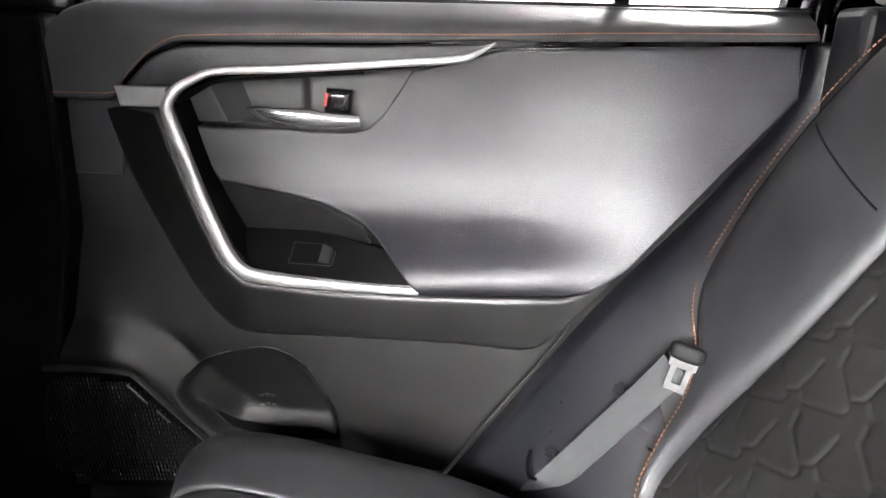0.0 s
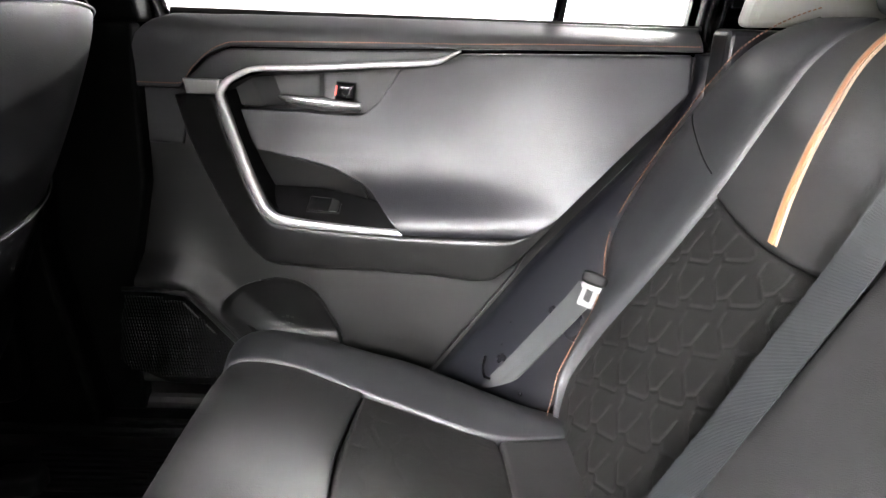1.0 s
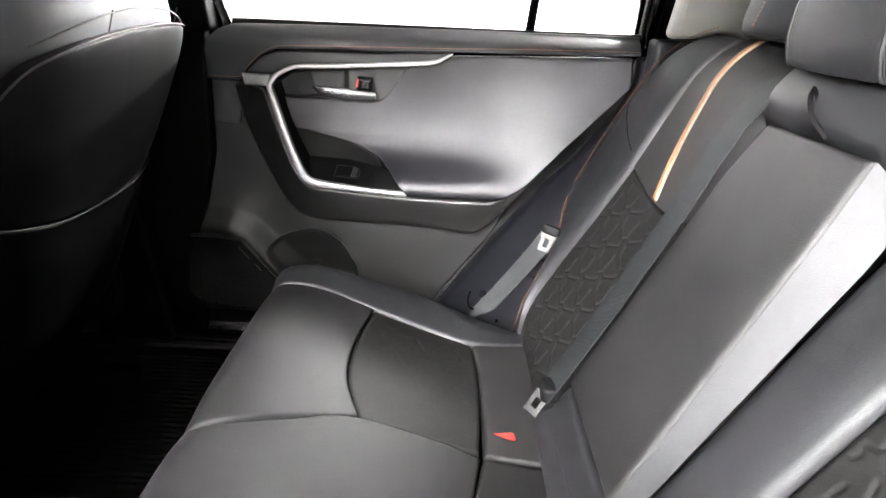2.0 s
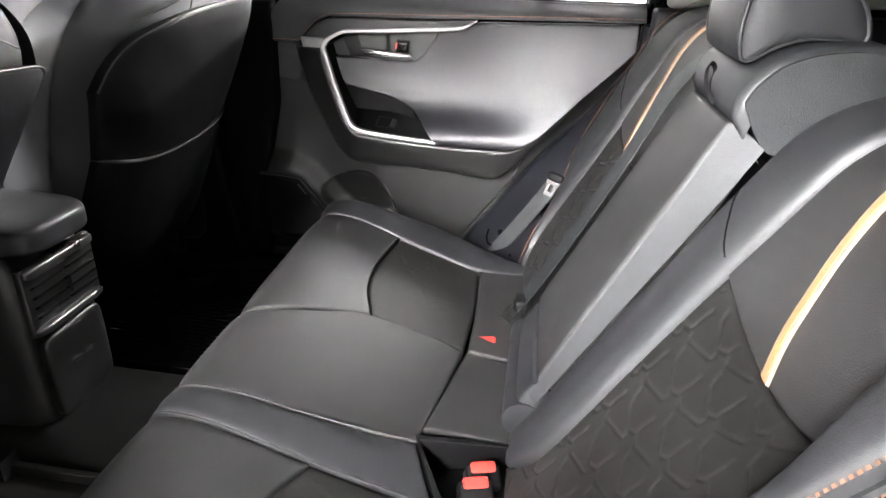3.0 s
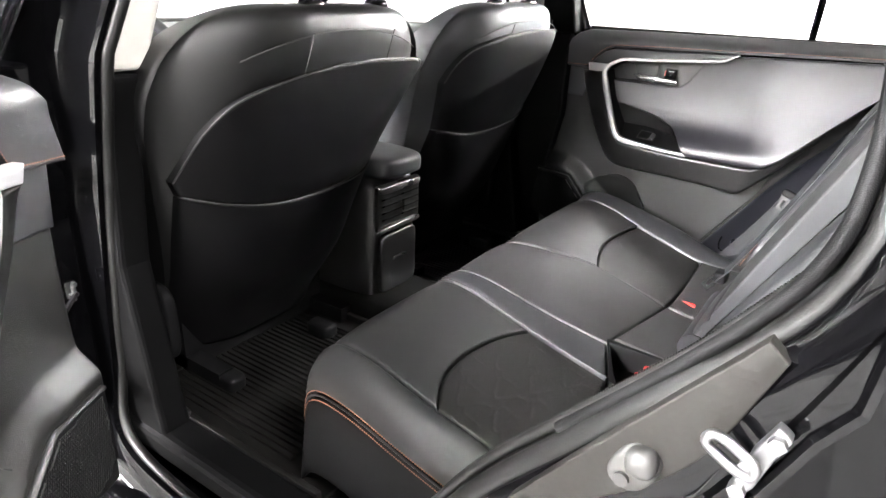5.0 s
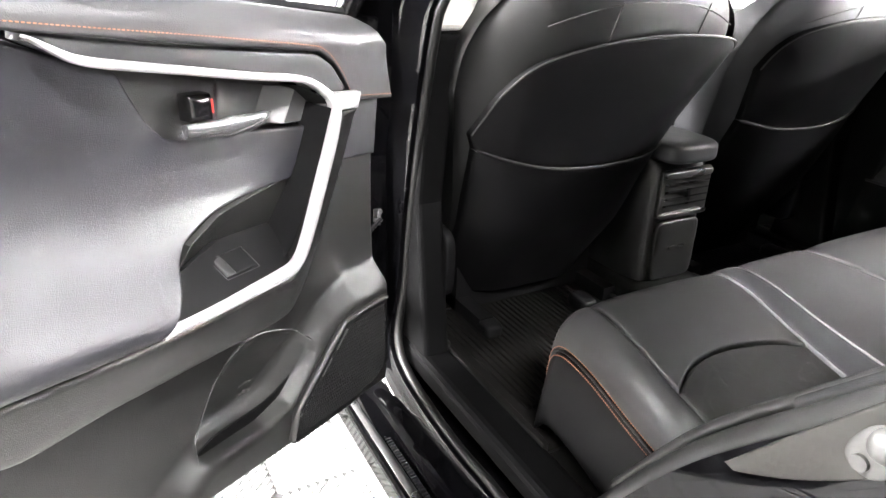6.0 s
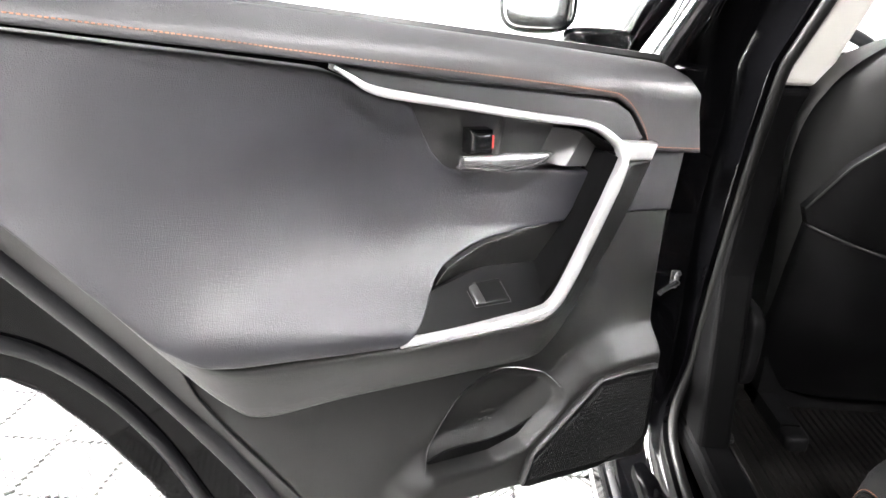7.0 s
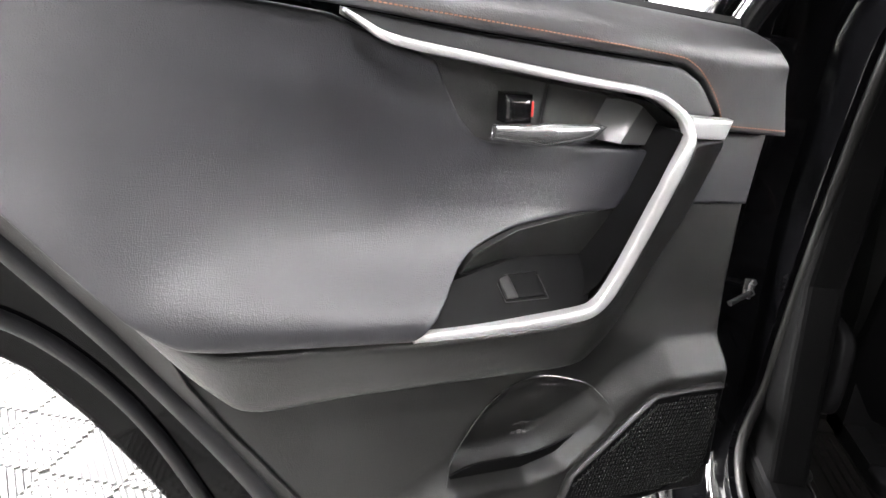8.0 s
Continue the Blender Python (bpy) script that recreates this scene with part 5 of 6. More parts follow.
SEAL = [(-0.475, 1.47), (-0.525, 1.30), (-0.573, 1.147), (-0.628, 0.96), (-0.677, 0.736), (-0.710, 0.525), (-0.708, 0.405), (-0.665, 0.325), (-0.56, 0.288), (-0.34, 0.272), (-0.12, 0.315), (-0.01, 0.425), (0.084, 0.576), (0.184, 0.732), (0.283, 0.850), (0.363, 0.940), (0.414, 1.003), (0.440, 1.048), (0.452, 1.10), (0.448, 1.18), (0.425, 1.28), (0.36, 1.40), (0.26, 1.465), (-0.10, 1.51), (-0.36, 1.51)]
OUTER = [(-0.61, 1.52), (-0.665, 1.30), (-0.70, 1.147), (-0.735, 0.96), (-0.765, 0.736), (-0.785, 0.525), (-0.780, 0.36), (-0.70, 0.255), (-0.52, 0.215), (-0.30, 0.205), (-0.03, 0.25), (0.10, 0.36), (0.20, 0.52), (0.275, 0.655), (0.355, 0.775), (0.410, 0.872), (0.445, 0.955), (0.470, 1.03), (0.490, 1.10), (0.500, 1.19), (0.490, 1.30), (0.44, 1.44), (0.31, 1.54), (-0.10, 1.58), (-0.42, 1.58)]


def seal_depth(x, z):
    """The seal runs further out along the wheel arch than at the B pillar."""
    return 0.775 + 0.112 * ease(-0.30, 0.15, x) + 0.032 * ease(0.50, 0.32, z) * (1 - ease(-0.30, 0.15, x))


def tumble(z):
    return -0.30 * max(0.0, z - 1.09)


for side in (-1, 1):
    se, ou = cat(SEAL, 150, closed=True), cat(OUTER, 150, closed=True)
    P = lambda x, d, z: (x, CY + side * (d + tumble(z)), z)
    # jamb: from the seal out to the shut face, then round onto the outer skin
    rings = []
    for o, k in ((-0.02, 0.0), (0.008, 0.02), (0.016, 0.25), (0.022, 0.60), (0.040, 0.80), (None, 0.88), (None, 0.96), (None, 1.06)):
        ring = []
        for a, b in zip(se, ou):
            x, z = a * (1 - k) + b * k
            d = 0.905 + 0.02 * (k - 0.88) if o is None else seal_depth(*a) + o + (0.0 if side < 0 else 0.02)
            ring.append(P(x, min(d, 0.912), z))
        rings.append(ring)
    vs = [p for r in rings for p in r]
    n = len(se)
    fs = [[i * n + j, i * n + (j + 1) % n, (i + 1) * n + (j + 1) % n, (i + 1) * n + j] for i in range(len(rings) - 1) for j in range(n)]
    part("door_jamb", outward(vs, fs), M_PAINT, car, "glossy black painted door jamb")
    if side < 0:
        part("aperture_seal", tube([P(x, seal_depth(x, z) - 0.012, z) for x, z in se], [0.010 + 0.0045 * ease(-0.30, 0.10, x) * ease(1.02, 0.92, z) for x, z in se], 12, closed=True), M_SEAL, car, "grey-black rubber aperture seal")
        flap = cat([(0.262, 0.850), (0.342, 0.940), (0.392, 1.003), (0.420, 1.048), (0.434, 1.10), (0.431, 1.18), (0.408, 1.28)], 80)
        part("seal_flap", tube([P(x, 0.872, z) for x, z in flap], 0.0065, 8), M_HARD2, car, "black rubber flap inside the seal")
        lipc = cat([(0.082, 0.604), (0.176, 0.753), (0.269, 0.861), (0.352, 0.953), (0.400, 1.015), (0.428, 1.058), (0.440, 1.10), (0.436, 1.18)], 160)
        lip = part("seal_lip", tube([P(x, 0.862, z) for x, z in lipc], 0.0065, 8), M_SEAL, car, "ribbed rubber lip")
        ribs = [tube([P(x, 0.860, z), P(x + 0.0009, 0.860, z + 0.0012)], 0.0073, 8) for x, z in resample(lipc, 240)]
        part("lip_ribs", join(*ribs), M_SEAL, lip)
    # rear quarter skin and front flank
    quarter = [(0.46, 0.985), (0.442, 0.955), (0.405, 0.865), (0.345, 0.755), (0.30, 0.68), (0.36, 0.66), (0.45, 0.69), (0.60, 0.72), (0.80, 0.70), (0.95, 0.60), (1.02, 0.42), (1.55, 0.42), (1.62, 0.70), (1.62, 1.08), (0.47, 1.10)]
    part("quarter_panel", prism(quarter, lambda a, b, d: (a, CY + side * d, b), 0.875, 0.915), M_PAINT, car, smooth=False, bevel=0.010)
    part("sill", prism([(-1.9, 0.16), (-1.9, 0.255), (-0.06, 0.255), (0.02, 0.16)], lambda a, b, d: (a, CY + side * d, b), 0.70, 0.880), M_PAINT, car, smooth=False, bevel=0.02)
    part("sill_step", prism([(-1.9, 0.15), (-1.9, 0.222), (0.0, 0.222), (0.06, 0.15)], lambda a, b, d: (a, CY + side * d, b), 0.883, 0.935), M_PAINT, car, smooth=False, bevel=0.014)
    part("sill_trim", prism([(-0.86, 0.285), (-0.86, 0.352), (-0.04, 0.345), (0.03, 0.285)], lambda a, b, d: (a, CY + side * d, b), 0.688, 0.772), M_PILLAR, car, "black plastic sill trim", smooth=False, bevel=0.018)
    if side > 0:
        part("sill_ledge", prism([(-0.95, 0.24), (-0.95, 0.385), (-0.66, 0.378), (-0.56, 0.362), (-0.12, 0.362), (-0.05, 0.24)], lambda a, b, d: (a, CY + side * d, b), 0.774, 0.872), M_HARD, car, "glossy black sill ledge", smooth=False, bevel=0.02)
    if side < 0:
        # Added satin bar: imitates the floor's reflection on the sill edge.
        part("sill_reflection", tube([(x, CY - 0.912, 0.2235) for x in np.linspace(-0.95, -0.02, 40)], 0.010, 8, flat=0.45), M_SATIN, car, "grey bar standing in for the reflection along the sill")
        strip_ribs = [box(x, x + 0.004, CY - 0.898, CY - 0.886, 0.2195, 0.2255) for x in np.arange(-0.95, -0.04, 0.0085)]
        part("strip_ribs", join(*strip_ribs), M_RUBBER, car, smooth=False)
        part("scuff_plate", moved(rounded(-0.70, -0.61, -0.037, 0.037, -0.006, 0.006, 0, n=3, power=6), lambda x, y, z: (x, CY - 0.725 + y, 0.357 + z)), M_HARD, car, "small grey scuff plate")
    if side > 0:
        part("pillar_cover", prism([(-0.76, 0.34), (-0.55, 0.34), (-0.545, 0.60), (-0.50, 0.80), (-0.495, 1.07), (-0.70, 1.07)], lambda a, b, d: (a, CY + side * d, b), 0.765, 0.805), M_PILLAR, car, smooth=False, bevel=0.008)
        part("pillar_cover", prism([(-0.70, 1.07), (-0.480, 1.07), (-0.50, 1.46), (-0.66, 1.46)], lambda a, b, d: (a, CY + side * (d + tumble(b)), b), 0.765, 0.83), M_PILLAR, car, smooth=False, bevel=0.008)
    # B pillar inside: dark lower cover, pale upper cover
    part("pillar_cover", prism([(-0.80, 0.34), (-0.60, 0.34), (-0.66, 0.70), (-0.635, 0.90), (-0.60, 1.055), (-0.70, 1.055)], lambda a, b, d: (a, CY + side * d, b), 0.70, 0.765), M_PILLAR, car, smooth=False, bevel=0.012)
    part("pillar_trim", prism([(-0.70, 1.058), (-0.605, 1.058), (-0.53, 1.45), (-0.64, 1.45)], lambda a, b, d: (a, CY + side * (d + tumble(b)), b), 0.69, 0.765), M_LINER, car, "pale grey pillar trim", smooth=False, bevel=0.012)
    part("pillar_skin", prism([(-0.80, 0.33), (-0.72, 0.33), (-0.72, 0.80), (-0.67, 1.10), (-0.60, 1.50), (-0.70, 1.50), (-0.77, 1.10)], lambda a, b, d: (a, CY + side * (d + tumble(b)), b), 0.80, 0.888), M_PAINT, car, smooth=False, bevel=0.01)
    # C pillar trim and rear side glass surround
    part("pillar_trim", prism([(0.475, 1.10), (0.95, 1.12), (0.90, 1.46), (0.50, 1.46)], lambda a, b, d: (a, CY + side * (d + tumble(b)), b), 0.70, 0.75), M_LINER, car, "pale grey rear pillar trim", smooth=False, bevel=0.015)
    part("pillar_skin", prism([(0.475, 1.08), (1.55, 1.08), (1.35, 1.52), (0.48, 1.52)], lambda a, b, d: (a, CY + side * (d + tumble(b)), b), 0.80, 0.90), M_PAINT, car, smooth=False, bevel=0.01)
    part("belt_trim", prism([(0.452 if side > 0 else 0.66, 0.95), (1.45, 0.95), (1.45, 1.10), (0.452 if side > 0 else 0.66, 1.098)], lambda a, b, d: (a, CY + side * d, b), 0.70, 0.765), M_QUARTER, car, smooth=False, bevel=0.01)
    # front flank: closed front door with window opening
    part("front_flank", prism([(-1.95, 0.30), (-0.735, 0.30), (-0.74, 0.60), (-0.715, 1.07), (-1.85, 1.04)], lambda a, b, d: (a, CY + side * d, b), 0.80, 0.905), M_PAINT, car, smooth=False, bevel=0.012)
    part("front_door_rail", prism([(-1.80, 0.80), (-0.80, 0.80), (-0.80, 1.075), (-1.80, 1.05)], lambda a, b, d: (a, CY + side * d, b), 0.72, 0.795), M_RAIL, car, smooth=False, bevel=0.015)
    part("front_window_frame", tube([(x, CY + side * (0.835 + tumble(z)), z) for x, z in line([(-1.78, 1.06), (-1.55, 1.22), (-1.15, 1.46), (-0.72, 1.50), (-0.69, 1.30), (-0.74, 1.08)], 50)], 0.022, 8), M_GLOSSBLACK, car)
    part("a_pillar", tube([(x, CY + side * (0.80 + tumble(z)), z) for x, z in line([(-1.95, 1.05), (-1.55, 1.30), (-1.15, 1.53)], 20)], 0.05, 8), M_LINER if side > 0 else M_PAINT, car)
part("roof_skin", rounded(-1.25, 1.45, CY - 0.73, CY + 0.73, 1.50, 1.66, 0, lambda x, y, z: (x, y, z - 0.05 * ((x - 0.1) / 1.3) ** 2), 8, 6.0), M_PAINT, car)
part("headliner", box(-1.15, 1.35, CY - 0.69, CY + 0.69, 1.480, 1.505), M_ROOF, car, "pale grey headliner", smooth=False)
part("rear_window", box(1.38, 1.40, CY - 0.62, CY + 0.62, 1.04, 1.50), M_GLOSSBLACK, car, "dark privacy rear window", smooth=False)
part("tailgate", join(box(1.50, 1.60, CY - 0.80, CY + 0.80, 0.45, 1.05)), M_PAINT, car, smooth=False, bevel=0.02)
part("load_floor", box(0.35, 1.55, CY - 0.70, CY + 0.70, 0.60, 0.63), M_CARPET, car, smooth=False)
part("bulkhead", box(-2.05, -1.95, CY - 0.80, CY + 0.80, 0.25, 1.02), M_PAINT, car, smooth=False)
part("bonnet", rounded(-2.95, -1.85, CY - 0.80, CY + 0.80, 0.85, 1.05, 0, n=5, power=5), M_PAINT, car)
# Added dark box, no real part: blocks bright floor behind the right bolster.
part("gap_filler", box(0.24, 1.40, CY + 0.735, CY + 0.765, 0.15, 0.62), M_CARPET, car, "dark filler that closes the gap beside the backrest", smooth=False)
part("under_seat", box(0.262, 0.36, CY - 0.70, CY + 0.70, 0.33, 0.50), M_BACKBLACK, car, smooth=False)
screen = part("windscreen", outward([(-1.93, CY - 0.70, 1.05), (-1.93, CY + 0.70, 1.05), (-1.18, CY + 0.60, 1.52), (-1.18, CY - 0.60, 1.52)], [[0, 1, 2, 3]]), M_GLASS, car, smooth=False)
screen.visible_shadow = False

# wheels under the body, so that it stands on the floor
for x in (0.72, -1.95):
    for side in (-1, 1):
        w = thing("wheel", "black tyred car wheel", "wheel", (x, CY + side * 0.78, 0.35), "wheels")
        part("tyre", moved(tube([(0.27 * math.cos(a), 0, 0.27 * math.sin(a)) for a in np.linspace(0, 2 * math.pi, 40, endpoint=False)], 0.08, 12, closed=True), lambda px, py, pz, x=x, side=side: (x + px, CY + side * 0.78 + py * 1.3, 0.35 + pz)), M_RUBBER, w)
        part("rim", moved(prism([(0.2 * math.cos(a), 0.2 * math.sin(a)) for a in np.linspace(0, 2 * math.pi, 24, endpoint=False)], lambda a, b, d: (a, d, b), -0.06, 0.06), lambda px, py, pz, x=x, side=side: (x + px, CY + side * 0.78 + py, 0.35 + pz)), M_STEEL, w, smooth=False, bevel=0.01)

# ---- dashboard and steering wheel, seen through the gaps ----
dash = thing("dashboard", "dark dashboard with air vents behind the front seats", "dashboard", (-1.75, CY, 0.8))
part("top", rounded(-1.95, -1.45, CY - 0.72, CY + 0.72, 0.72, 1.04, 0, n=6, power=4), M_HARD, dash)
for y in (-0.62, -0.25, 0.12, 0.55):
    v = part("vent", box(-1.452, -1.435, CY + y - 0.07, CY + y + 0.07, 0.86, 0.95), M_GLOSSBLACK, dash, smooth=False)
    for k in range(3):
        part("vent_slat", box(-1.44, -1.43, CY + y - 0.065, CY + y + 0.065, 0.875 + 0.025 * k, 0.882 + 0.025 * k), M_SILVER, v, smooth=False)
wheel = thing("steering_wheel", "grey leather steering wheel", "steering wheel", (-1.25, -0.42, 0.96))
mw = Matrix.Translation((-1.22, -0.42, 0.97)) @ Matrix.Rotation(radians(65), 4, "Y")
part("rim", moved(tube([(0.18 * math.cos(a), 0.18 * math.sin(a), 0) for a in np.linspace(0, 2 * math.pi, 48, endpoint=False)], 0.016, 10, closed=True), lambda x, y, z: tuple(mw @ Vector((x, y, z)))), M_RAIL, wheel)
part("hub", moved(rounded(-0.08, 0.08, -0.07, 0.07, -0.04, 0.03, 0, n=4, power=3), lambda x, y, z: tuple(mw @ Vector((x, y, z)))), M_HARD, wheel)
for a in (0, 180, 90):
    ca, sa = math.cos(radians(a)), math.sin(radians(a))
    part("spoke", moved(tube([(0.0, 0.0, -0.01), (0.17 * sa, 0.17 * ca, 0.0)], 0.014, 6), lambda x, y, z: tuple(mw @ Vector((x, y, z)))), M_SILVER, wheel)

# ---- outside mirror ----
mir = thing("door_mirror", "black outside mirror on the front door", "mirror", (-1.52, -1.05, 1.10))
part("housing", rounded(-1.70, -1.54, -1.275, -1.045, 1.105, 1.29, 0, n=5, power=3.0), M_PAINT, mir)
part("mirror_glass", rounded(-1.553, -1.536, -1.260, -1.062, 1.122, 1.275, 0, n=4, power=4.0), M_CHROME, mir, "mirror glass")
part("arm", rounded(-1.66, -1.58, -1.08, -0.88, 1.06, 1.13, 0, n=3), M_GLOSSBLACK, mir)


# ---- trim beside the seats, belts, striker, bump stop ----
def quarter_trim(side, label):
    th = thing("side_trim", label, "car trim", (0.25, CY + side * 0.70, 0.45), "rear side trims")
    f = lambda x, d, z, h: (x, CY + side * (d - h), z)
    A = cat([(0.443, 0.768, 1.055), (0.438, 0.768, 0.985), (0.355, 0.768, 0.862), (0.205, 0.768, 0.685), (0.055, 0.768, 0.478), (-0.03, 0.768, 0.36)], 80)
    B = cat([(0.62, 0.69, 1.09), (0.58, 0.675, 0.98), (0.47, 0.655, 0.84), (0.36, 0.64, 0.68), (0.25, 0.62, 0.50), (0.17, 0.61, 0.36)], 80)

    if side < 0:
        A = cat([(0.47, 0.82, 1.10), (0.455, 0.82, 1.055), (0.432, 0.82, 1.010), (0.395, 0.82, 0.955), (0.30, 0.82, 0.83), (0.20, 0.82, 0.70), (0.10, 0.82, 0.56), (-0.02, 0.82, 0.38)], 80)
        B = cat([(0.54, 0.69, 1.12), (0.510, 0.695, 1.075), (0.474, 0.70, 1.026), (0.437, 0.70, 0.980), (0.389, 0.70, 0.907), (0.32, 0.70, 0.80), (0.20, 0.69, 0.60), (0.10, 0.68, 0.40)], 80)

    part("panel", panel(A[:, [0, 2, 1]], B[:, [0, 2, 1]], lambda x, z, d, h: f(x, d, z, h), step=0.012, puff=0.006 if side > 0 else 0.005, r=0.010, skirt=0.02), M_QUARTER if side > 0 else M_CRINKLE, th, "grained blue-black plastic panel" if side > 0 else "crinkled vinyl side panel")
    return th


qr = quarter_trim(1, "blue-black moulded side trim with belt hook")
quarter_trim(-1, "blue-black moulded side trim beside the open door")
hk = cat([(0.108, 0.655, 0.520), (0.104, 0.650, 0.500), (0.108, 0.648, 0.482), (0.118, 0.650, 0.476)], 16)
part("belt_hook", tube(hk, 0.0026, 6), M_GLOSSBLACK, qr)

rb = thing("seat_belt", "grey seat belt with slotted metal tongue hanging beside the bolster", "seat belt", (0.12, 0.63, 0.46), "rear seat belts")
bp = cat([(0.102, 0.668, 0.425), (0.125, 0.655, 0.465), (0.155, 0.645, 0.510), (0.195, 0.628, 0.575), (0.235, 0.606, 0.645), (0.258, 0.592, 0.690)], 40) + np.array([0.007, -0.005, -0.007])
part("webbing", ribbon(bp, (0.60, -0.45, -0.60), (-0.55, -0.70, 0.45), 0.030, 0.0022), M_BELT, rb, "grey woven webbing")
part("webbing", ribbon([(x - 0.006, y + 0.003, z - 0.002) for x, y, z in bp], (0.55, -0.30, -0.72), (-0.5, -0.75, 0.40), 0.042, 0.0022), M_BELT, rb)
tu = Vector((-0.30, -0.15, -0.94)).normalized()
tn = Vector((-0.25, -0.90, 0.30))
tn = (tn - tu * tn.dot(tu)).normalized()
tw = tn.cross(tu)
tm = Matrix.Translation((0.258, 0.572, 0.680)) @ Matrix((tw, tu, tn)).transposed().to_4x4()
tf = lambda x, y, z: tuple(tm @ Vector((x * 0.62, y * 0.72, z)))
part("tongue", join(moved(box(-0.020, -0.009, -0.022, 0.026, -0.0015, 0.0015), tf), moved(box(0.009, 0.020, -0.022, 0.026, -0.0015, 0.0015), tf),
     moved(box(-0.009, 0.009, 0.014, 0.026, -0.0015, 0.0015), tf), moved(box(-0.026, 0.026, -0.030, -0.014, -0.0015, 0.0015), tf)), M_DULLSTEEL, rb, "bright slotted metal tongue", smooth=False)
part("tongue_grip", moved(rounded(-0.034, 0.034, -0.056, -0.026, -0.010, 0.010, 0, n=4, power=3.5), tf), M_HARD2, rb, "black plastic tongue grip")

stk = thing("door_striker", "bright metal door striker bolted to the jamb", "striker", (0.410, -0.92, 0.910))
def slab(pts, y0, y1):
    return prism(pts, lambda a, b, d: (a, d, b), y0, y1)


part("plate", slab([(0.426, 0.960), (0.436, 0.953), (0.428, 0.932), (0.421, 0.907), (0.412, 0.893), (0.405, 0.898), (0.411, 0.915), (0.415, 0.935)], -0.950, -0.962), M_STEEL, stk, "bright metal striker plate", smooth=False, bevel=0.002)
loop_j = [(0.418, 0.921), (0.419, 0.930), (0.408, 0.937), (0.396, 0.943), (0.389, 0.942), (0.387, 0.936), (0.392, 0.931), (0.406, 0.923)]
part("loop", tube([(x, -0.969, z) for x, z in cat(loop_j, 40, closed=True)], 0.0038, 8, closed=True), M_STEEL, stk, "bright metal loop")
part("loop_foot", tube([(0.415, -0.969, 0.924), (0.417, -0.956, 0.924)], 0.007, 8), M_STEEL, stk)
for x, z in ((0.428, 0.949), (0.412, 0.903)):
    part("bolt", tube([(x, -0.960, z), (x, -0.967, z)], 0.006, 6), M_STEEL, stk, smooth=False)
jp_up = cat([(0.236, 0.784), (0.268, 0.828), (0.307, 0.880), (0.345, 0.930), (0.376, 0.970), (0.408, 1.012)], 40)
jp_low = cat([(0.246, 0.782), (0.280, 0.803), (0.313, 0.828), (0.357, 0.869), (0.386, 0.909), (0.405, 0.954), (0.422, 1.000)], 40)
# Grey-brown plate that paints a reflection onto the black jamb.
part("jamb_plate", panel(jp_up, jp_low, lambda x, z, h: (x, -0.952 - h, z), r=0.002, skirt=0.012), M_JAMB_SHEEN, car, "grey-brown area, a painted reflection on the jamb")
for rp in ([(0.273, 0.776), (0.309, 0.795), (0.341, 0.815), (0.369, 0.838), (0.385, 0.860)], [(0.289, 0.799), (0.326, 0.813), (0.363, 0.842), (0.385, 0.874), (0.398, 0.905)]):
    part("pressed_ridge", tube([(x, -0.952, z) for x, z in cat(rp, 30)], np.interp(np.linspace(0, 1, 30), [0, 0.3, 0.7, 1], [0.0006, 0.0025, 0.0025, 0.0006]), 8), M_GLOSSBLACK, car)

bmp = thing("bump_stop", "round grey rubber bump stop on an oval foot", "bump stop", (0.345, -0.952, 0.882))
part("foot", moved(rounded(-0.016, 0.016, -0.003, 0.003, -0.024, 0.020, 0, n=4, power=2.5), lambda x, y, z: (0.342 + x + 0.45 * z, -0.954 + y, 0.880 + z - 0.3 * x)), M_GREY, bmp)
part("cap", moved(rounded(-0.0125, 0.0125, -0.013, 0.010, -0.0125, 0.0125, 0, n=4, power=2.3), lambda x, y, z: (0.347 + x, -0.957 + y, 0.889 + z)), M_GREY, bmp, "rubber cap")
part("screw", tube([(0.334, -0.956, 0.866), (0.334, -0.9605, 0.866)], 0.0062, 12), M_GREY, bmp, "small screw head", smooth=False)

chk = thing("door_check", "bright metal door check link between pillar and door", "door hardware", (-0.70, -0.87, 0.665))
part("link", tube([(-0.66, -0.915, 0.655), (-0.70, -0.872, 0.663)], 0.005, 6), M_HARD2, chk)
part("bracket", join(box(-0.724, -0.716, -0.880, -0.862, 0.650, 0.681), box(-0.716, -0.704, -0.880, -0.874, 0.652, 0.662)), M_DULLSTEEL, chk, smooth=False, bevel=0.002)
part("pin", tube([(-0.708, -0.872, 0.648), (-0.708, -0.872, 0.676)], 0.0040, 8), M_STEEL, chk, "bright steel pin")
for bz in (0.656, 0.676):
    part("bolt", tube([(-0.722, -0.868, bz), (-0.711, -0.866, bz)], 0.0052, 6), M_STEEL, chk, smooth=False)
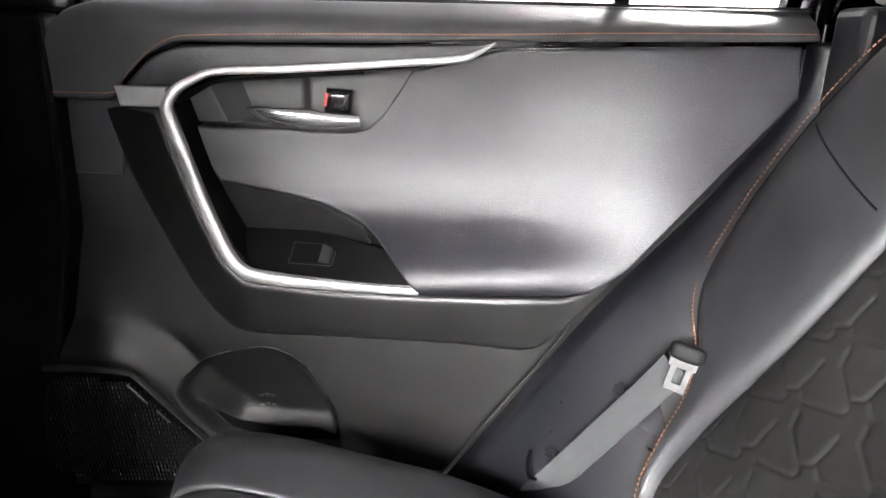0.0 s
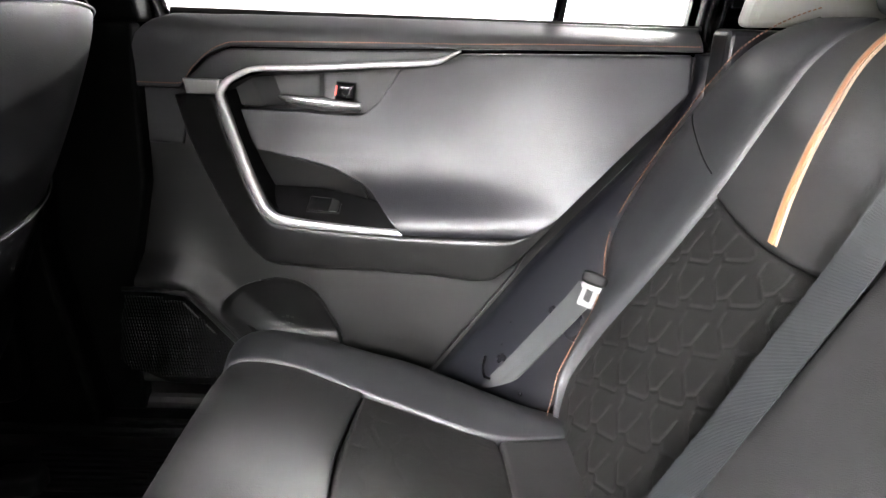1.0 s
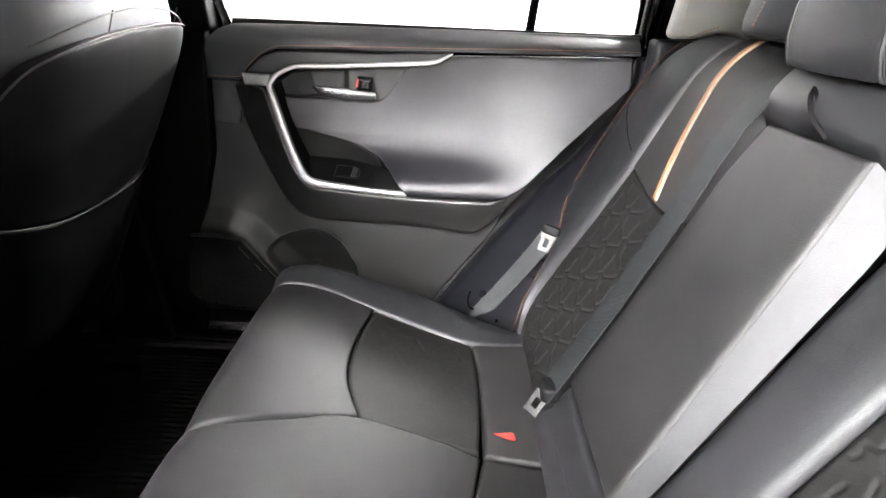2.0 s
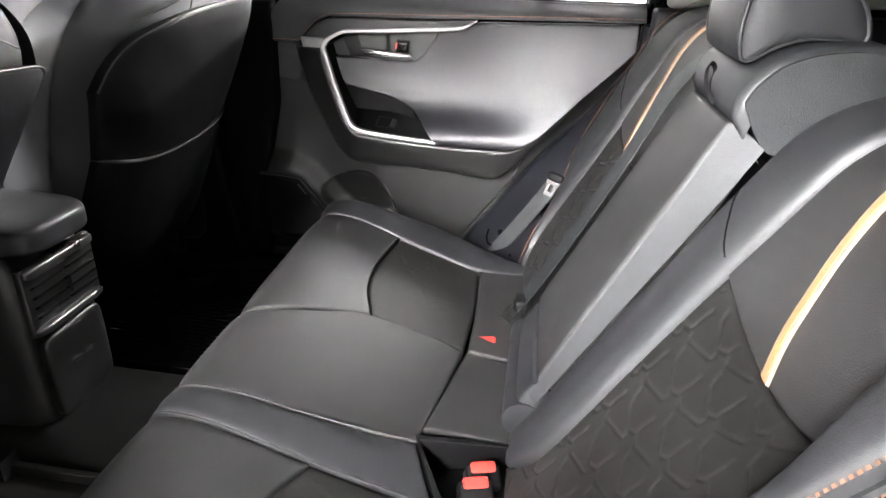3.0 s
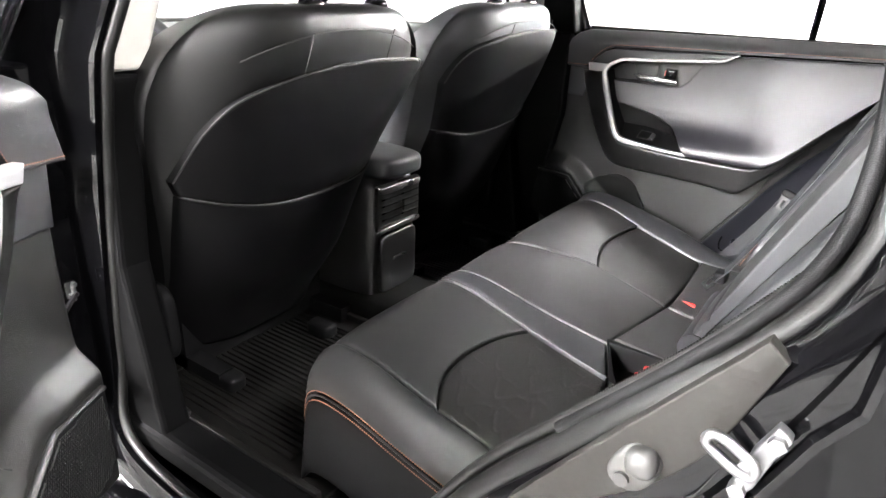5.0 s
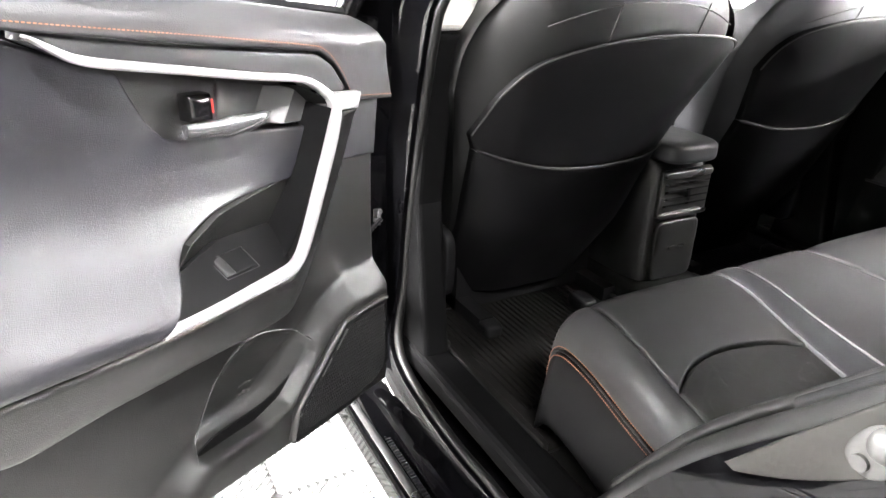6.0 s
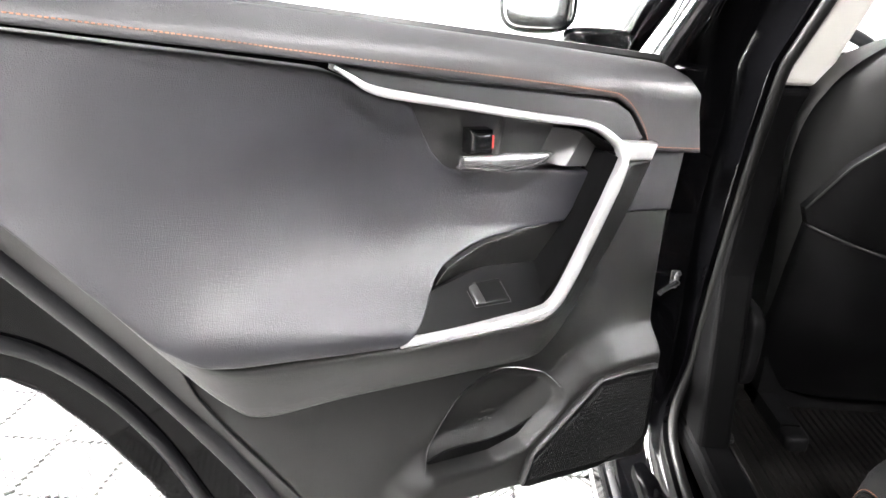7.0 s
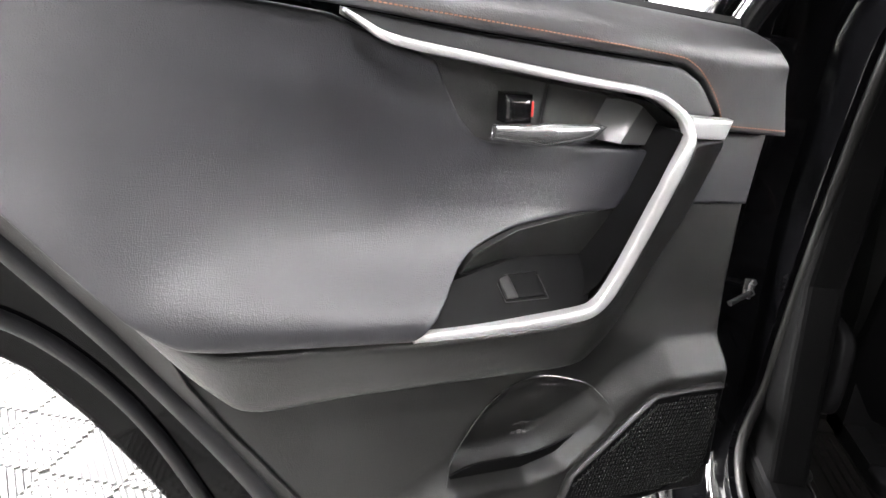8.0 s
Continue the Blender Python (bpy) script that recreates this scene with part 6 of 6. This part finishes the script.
for z in (0.50, 0.92):
    part("hinge", join(box(-0.74, -0.65, -0.935, -0.905, z - 0.03, z + 0.03), tube([(-0.636, -0.946, z - 0.04), (-0.636, -0.946, z + 0.04)], 0.010, 10)), M_PAINT, car, "black painted door hinge", smooth=False, bevel=0.003)


# ---- floor tiles: slotted squares, the ribs turned by a right angle from one to the next ----
def tile_mesh(name, turn, size):
    ribs = []
    half = size / 2 - 0.0015
    pitch = 0.0162
    n = int(size * 0.75 / pitch)
    c = math.sqrt(0.5)
    for k in range(-n, n + 1):
        o = k * pitch
        reach = half * math.sqrt(2) - abs(o)
        if reach < 0.01:
            continue
        cuts = [(-reach, reach)]
        if turn:
            cuts = [(a, min(a + 0.030, reach)) for a in np.arange(-reach, reach - 0.004, 0.034)]
        for a, b in cuts:
            w = 0.0062
            for_x = lambda u, v: ((u - v) * c, (u + v) * c)
            q = [for_x(a, o - w), for_x(b, o - w), for_x(b, o + w), for_x(a, o + w)]
            q = [(max(-half, min(half, x)), max(-half, min(half, y))) for x, y in q]
            if turn:
                q = [(-y, x) for x, y in q]
            ribs.append(([(x, y, 0.0) for x, y in q] + [(x, y, -0.008) for x, y in q], [[0, 1, 2, 3], [0, 4, 5, 1], [1, 5, 6, 2], [2, 6, 7, 3], [3, 7, 4, 0]]))
    v, f = join(*ribs)
    me = bpy.data.meshes.new(name)
    me.from_pydata(v, [], f)
    me.materials.append(M_TILE)
    return me


TILE = 0.207
tile_meshes = [tile_mesh("tile", k, TILE) for k in (0, 1)]
for i in range(-10, 7):
    for j in range(-16, 1):
        ob = new("tile", tile_meshes[(i + j) % 2])
        ob.parent = floor_hall
        ob.location = (-0.80 + TILE * i + 0.0, -2.28 + TILE * (j + 6), 0.0)
part("far_tiles", join(*[box(-9, 9, a, b, -0.008, 0.0) for a, b in ((-9, -5.60), (-0.935, 9))], box(-9, -2.98, -5.60, -0.935, -0.008, 0.0), box(0.55, 9, -5.60, -0.935, -0.008, 0.0)), M_TILE, floor_hall, smooth=False, kind="stuff")
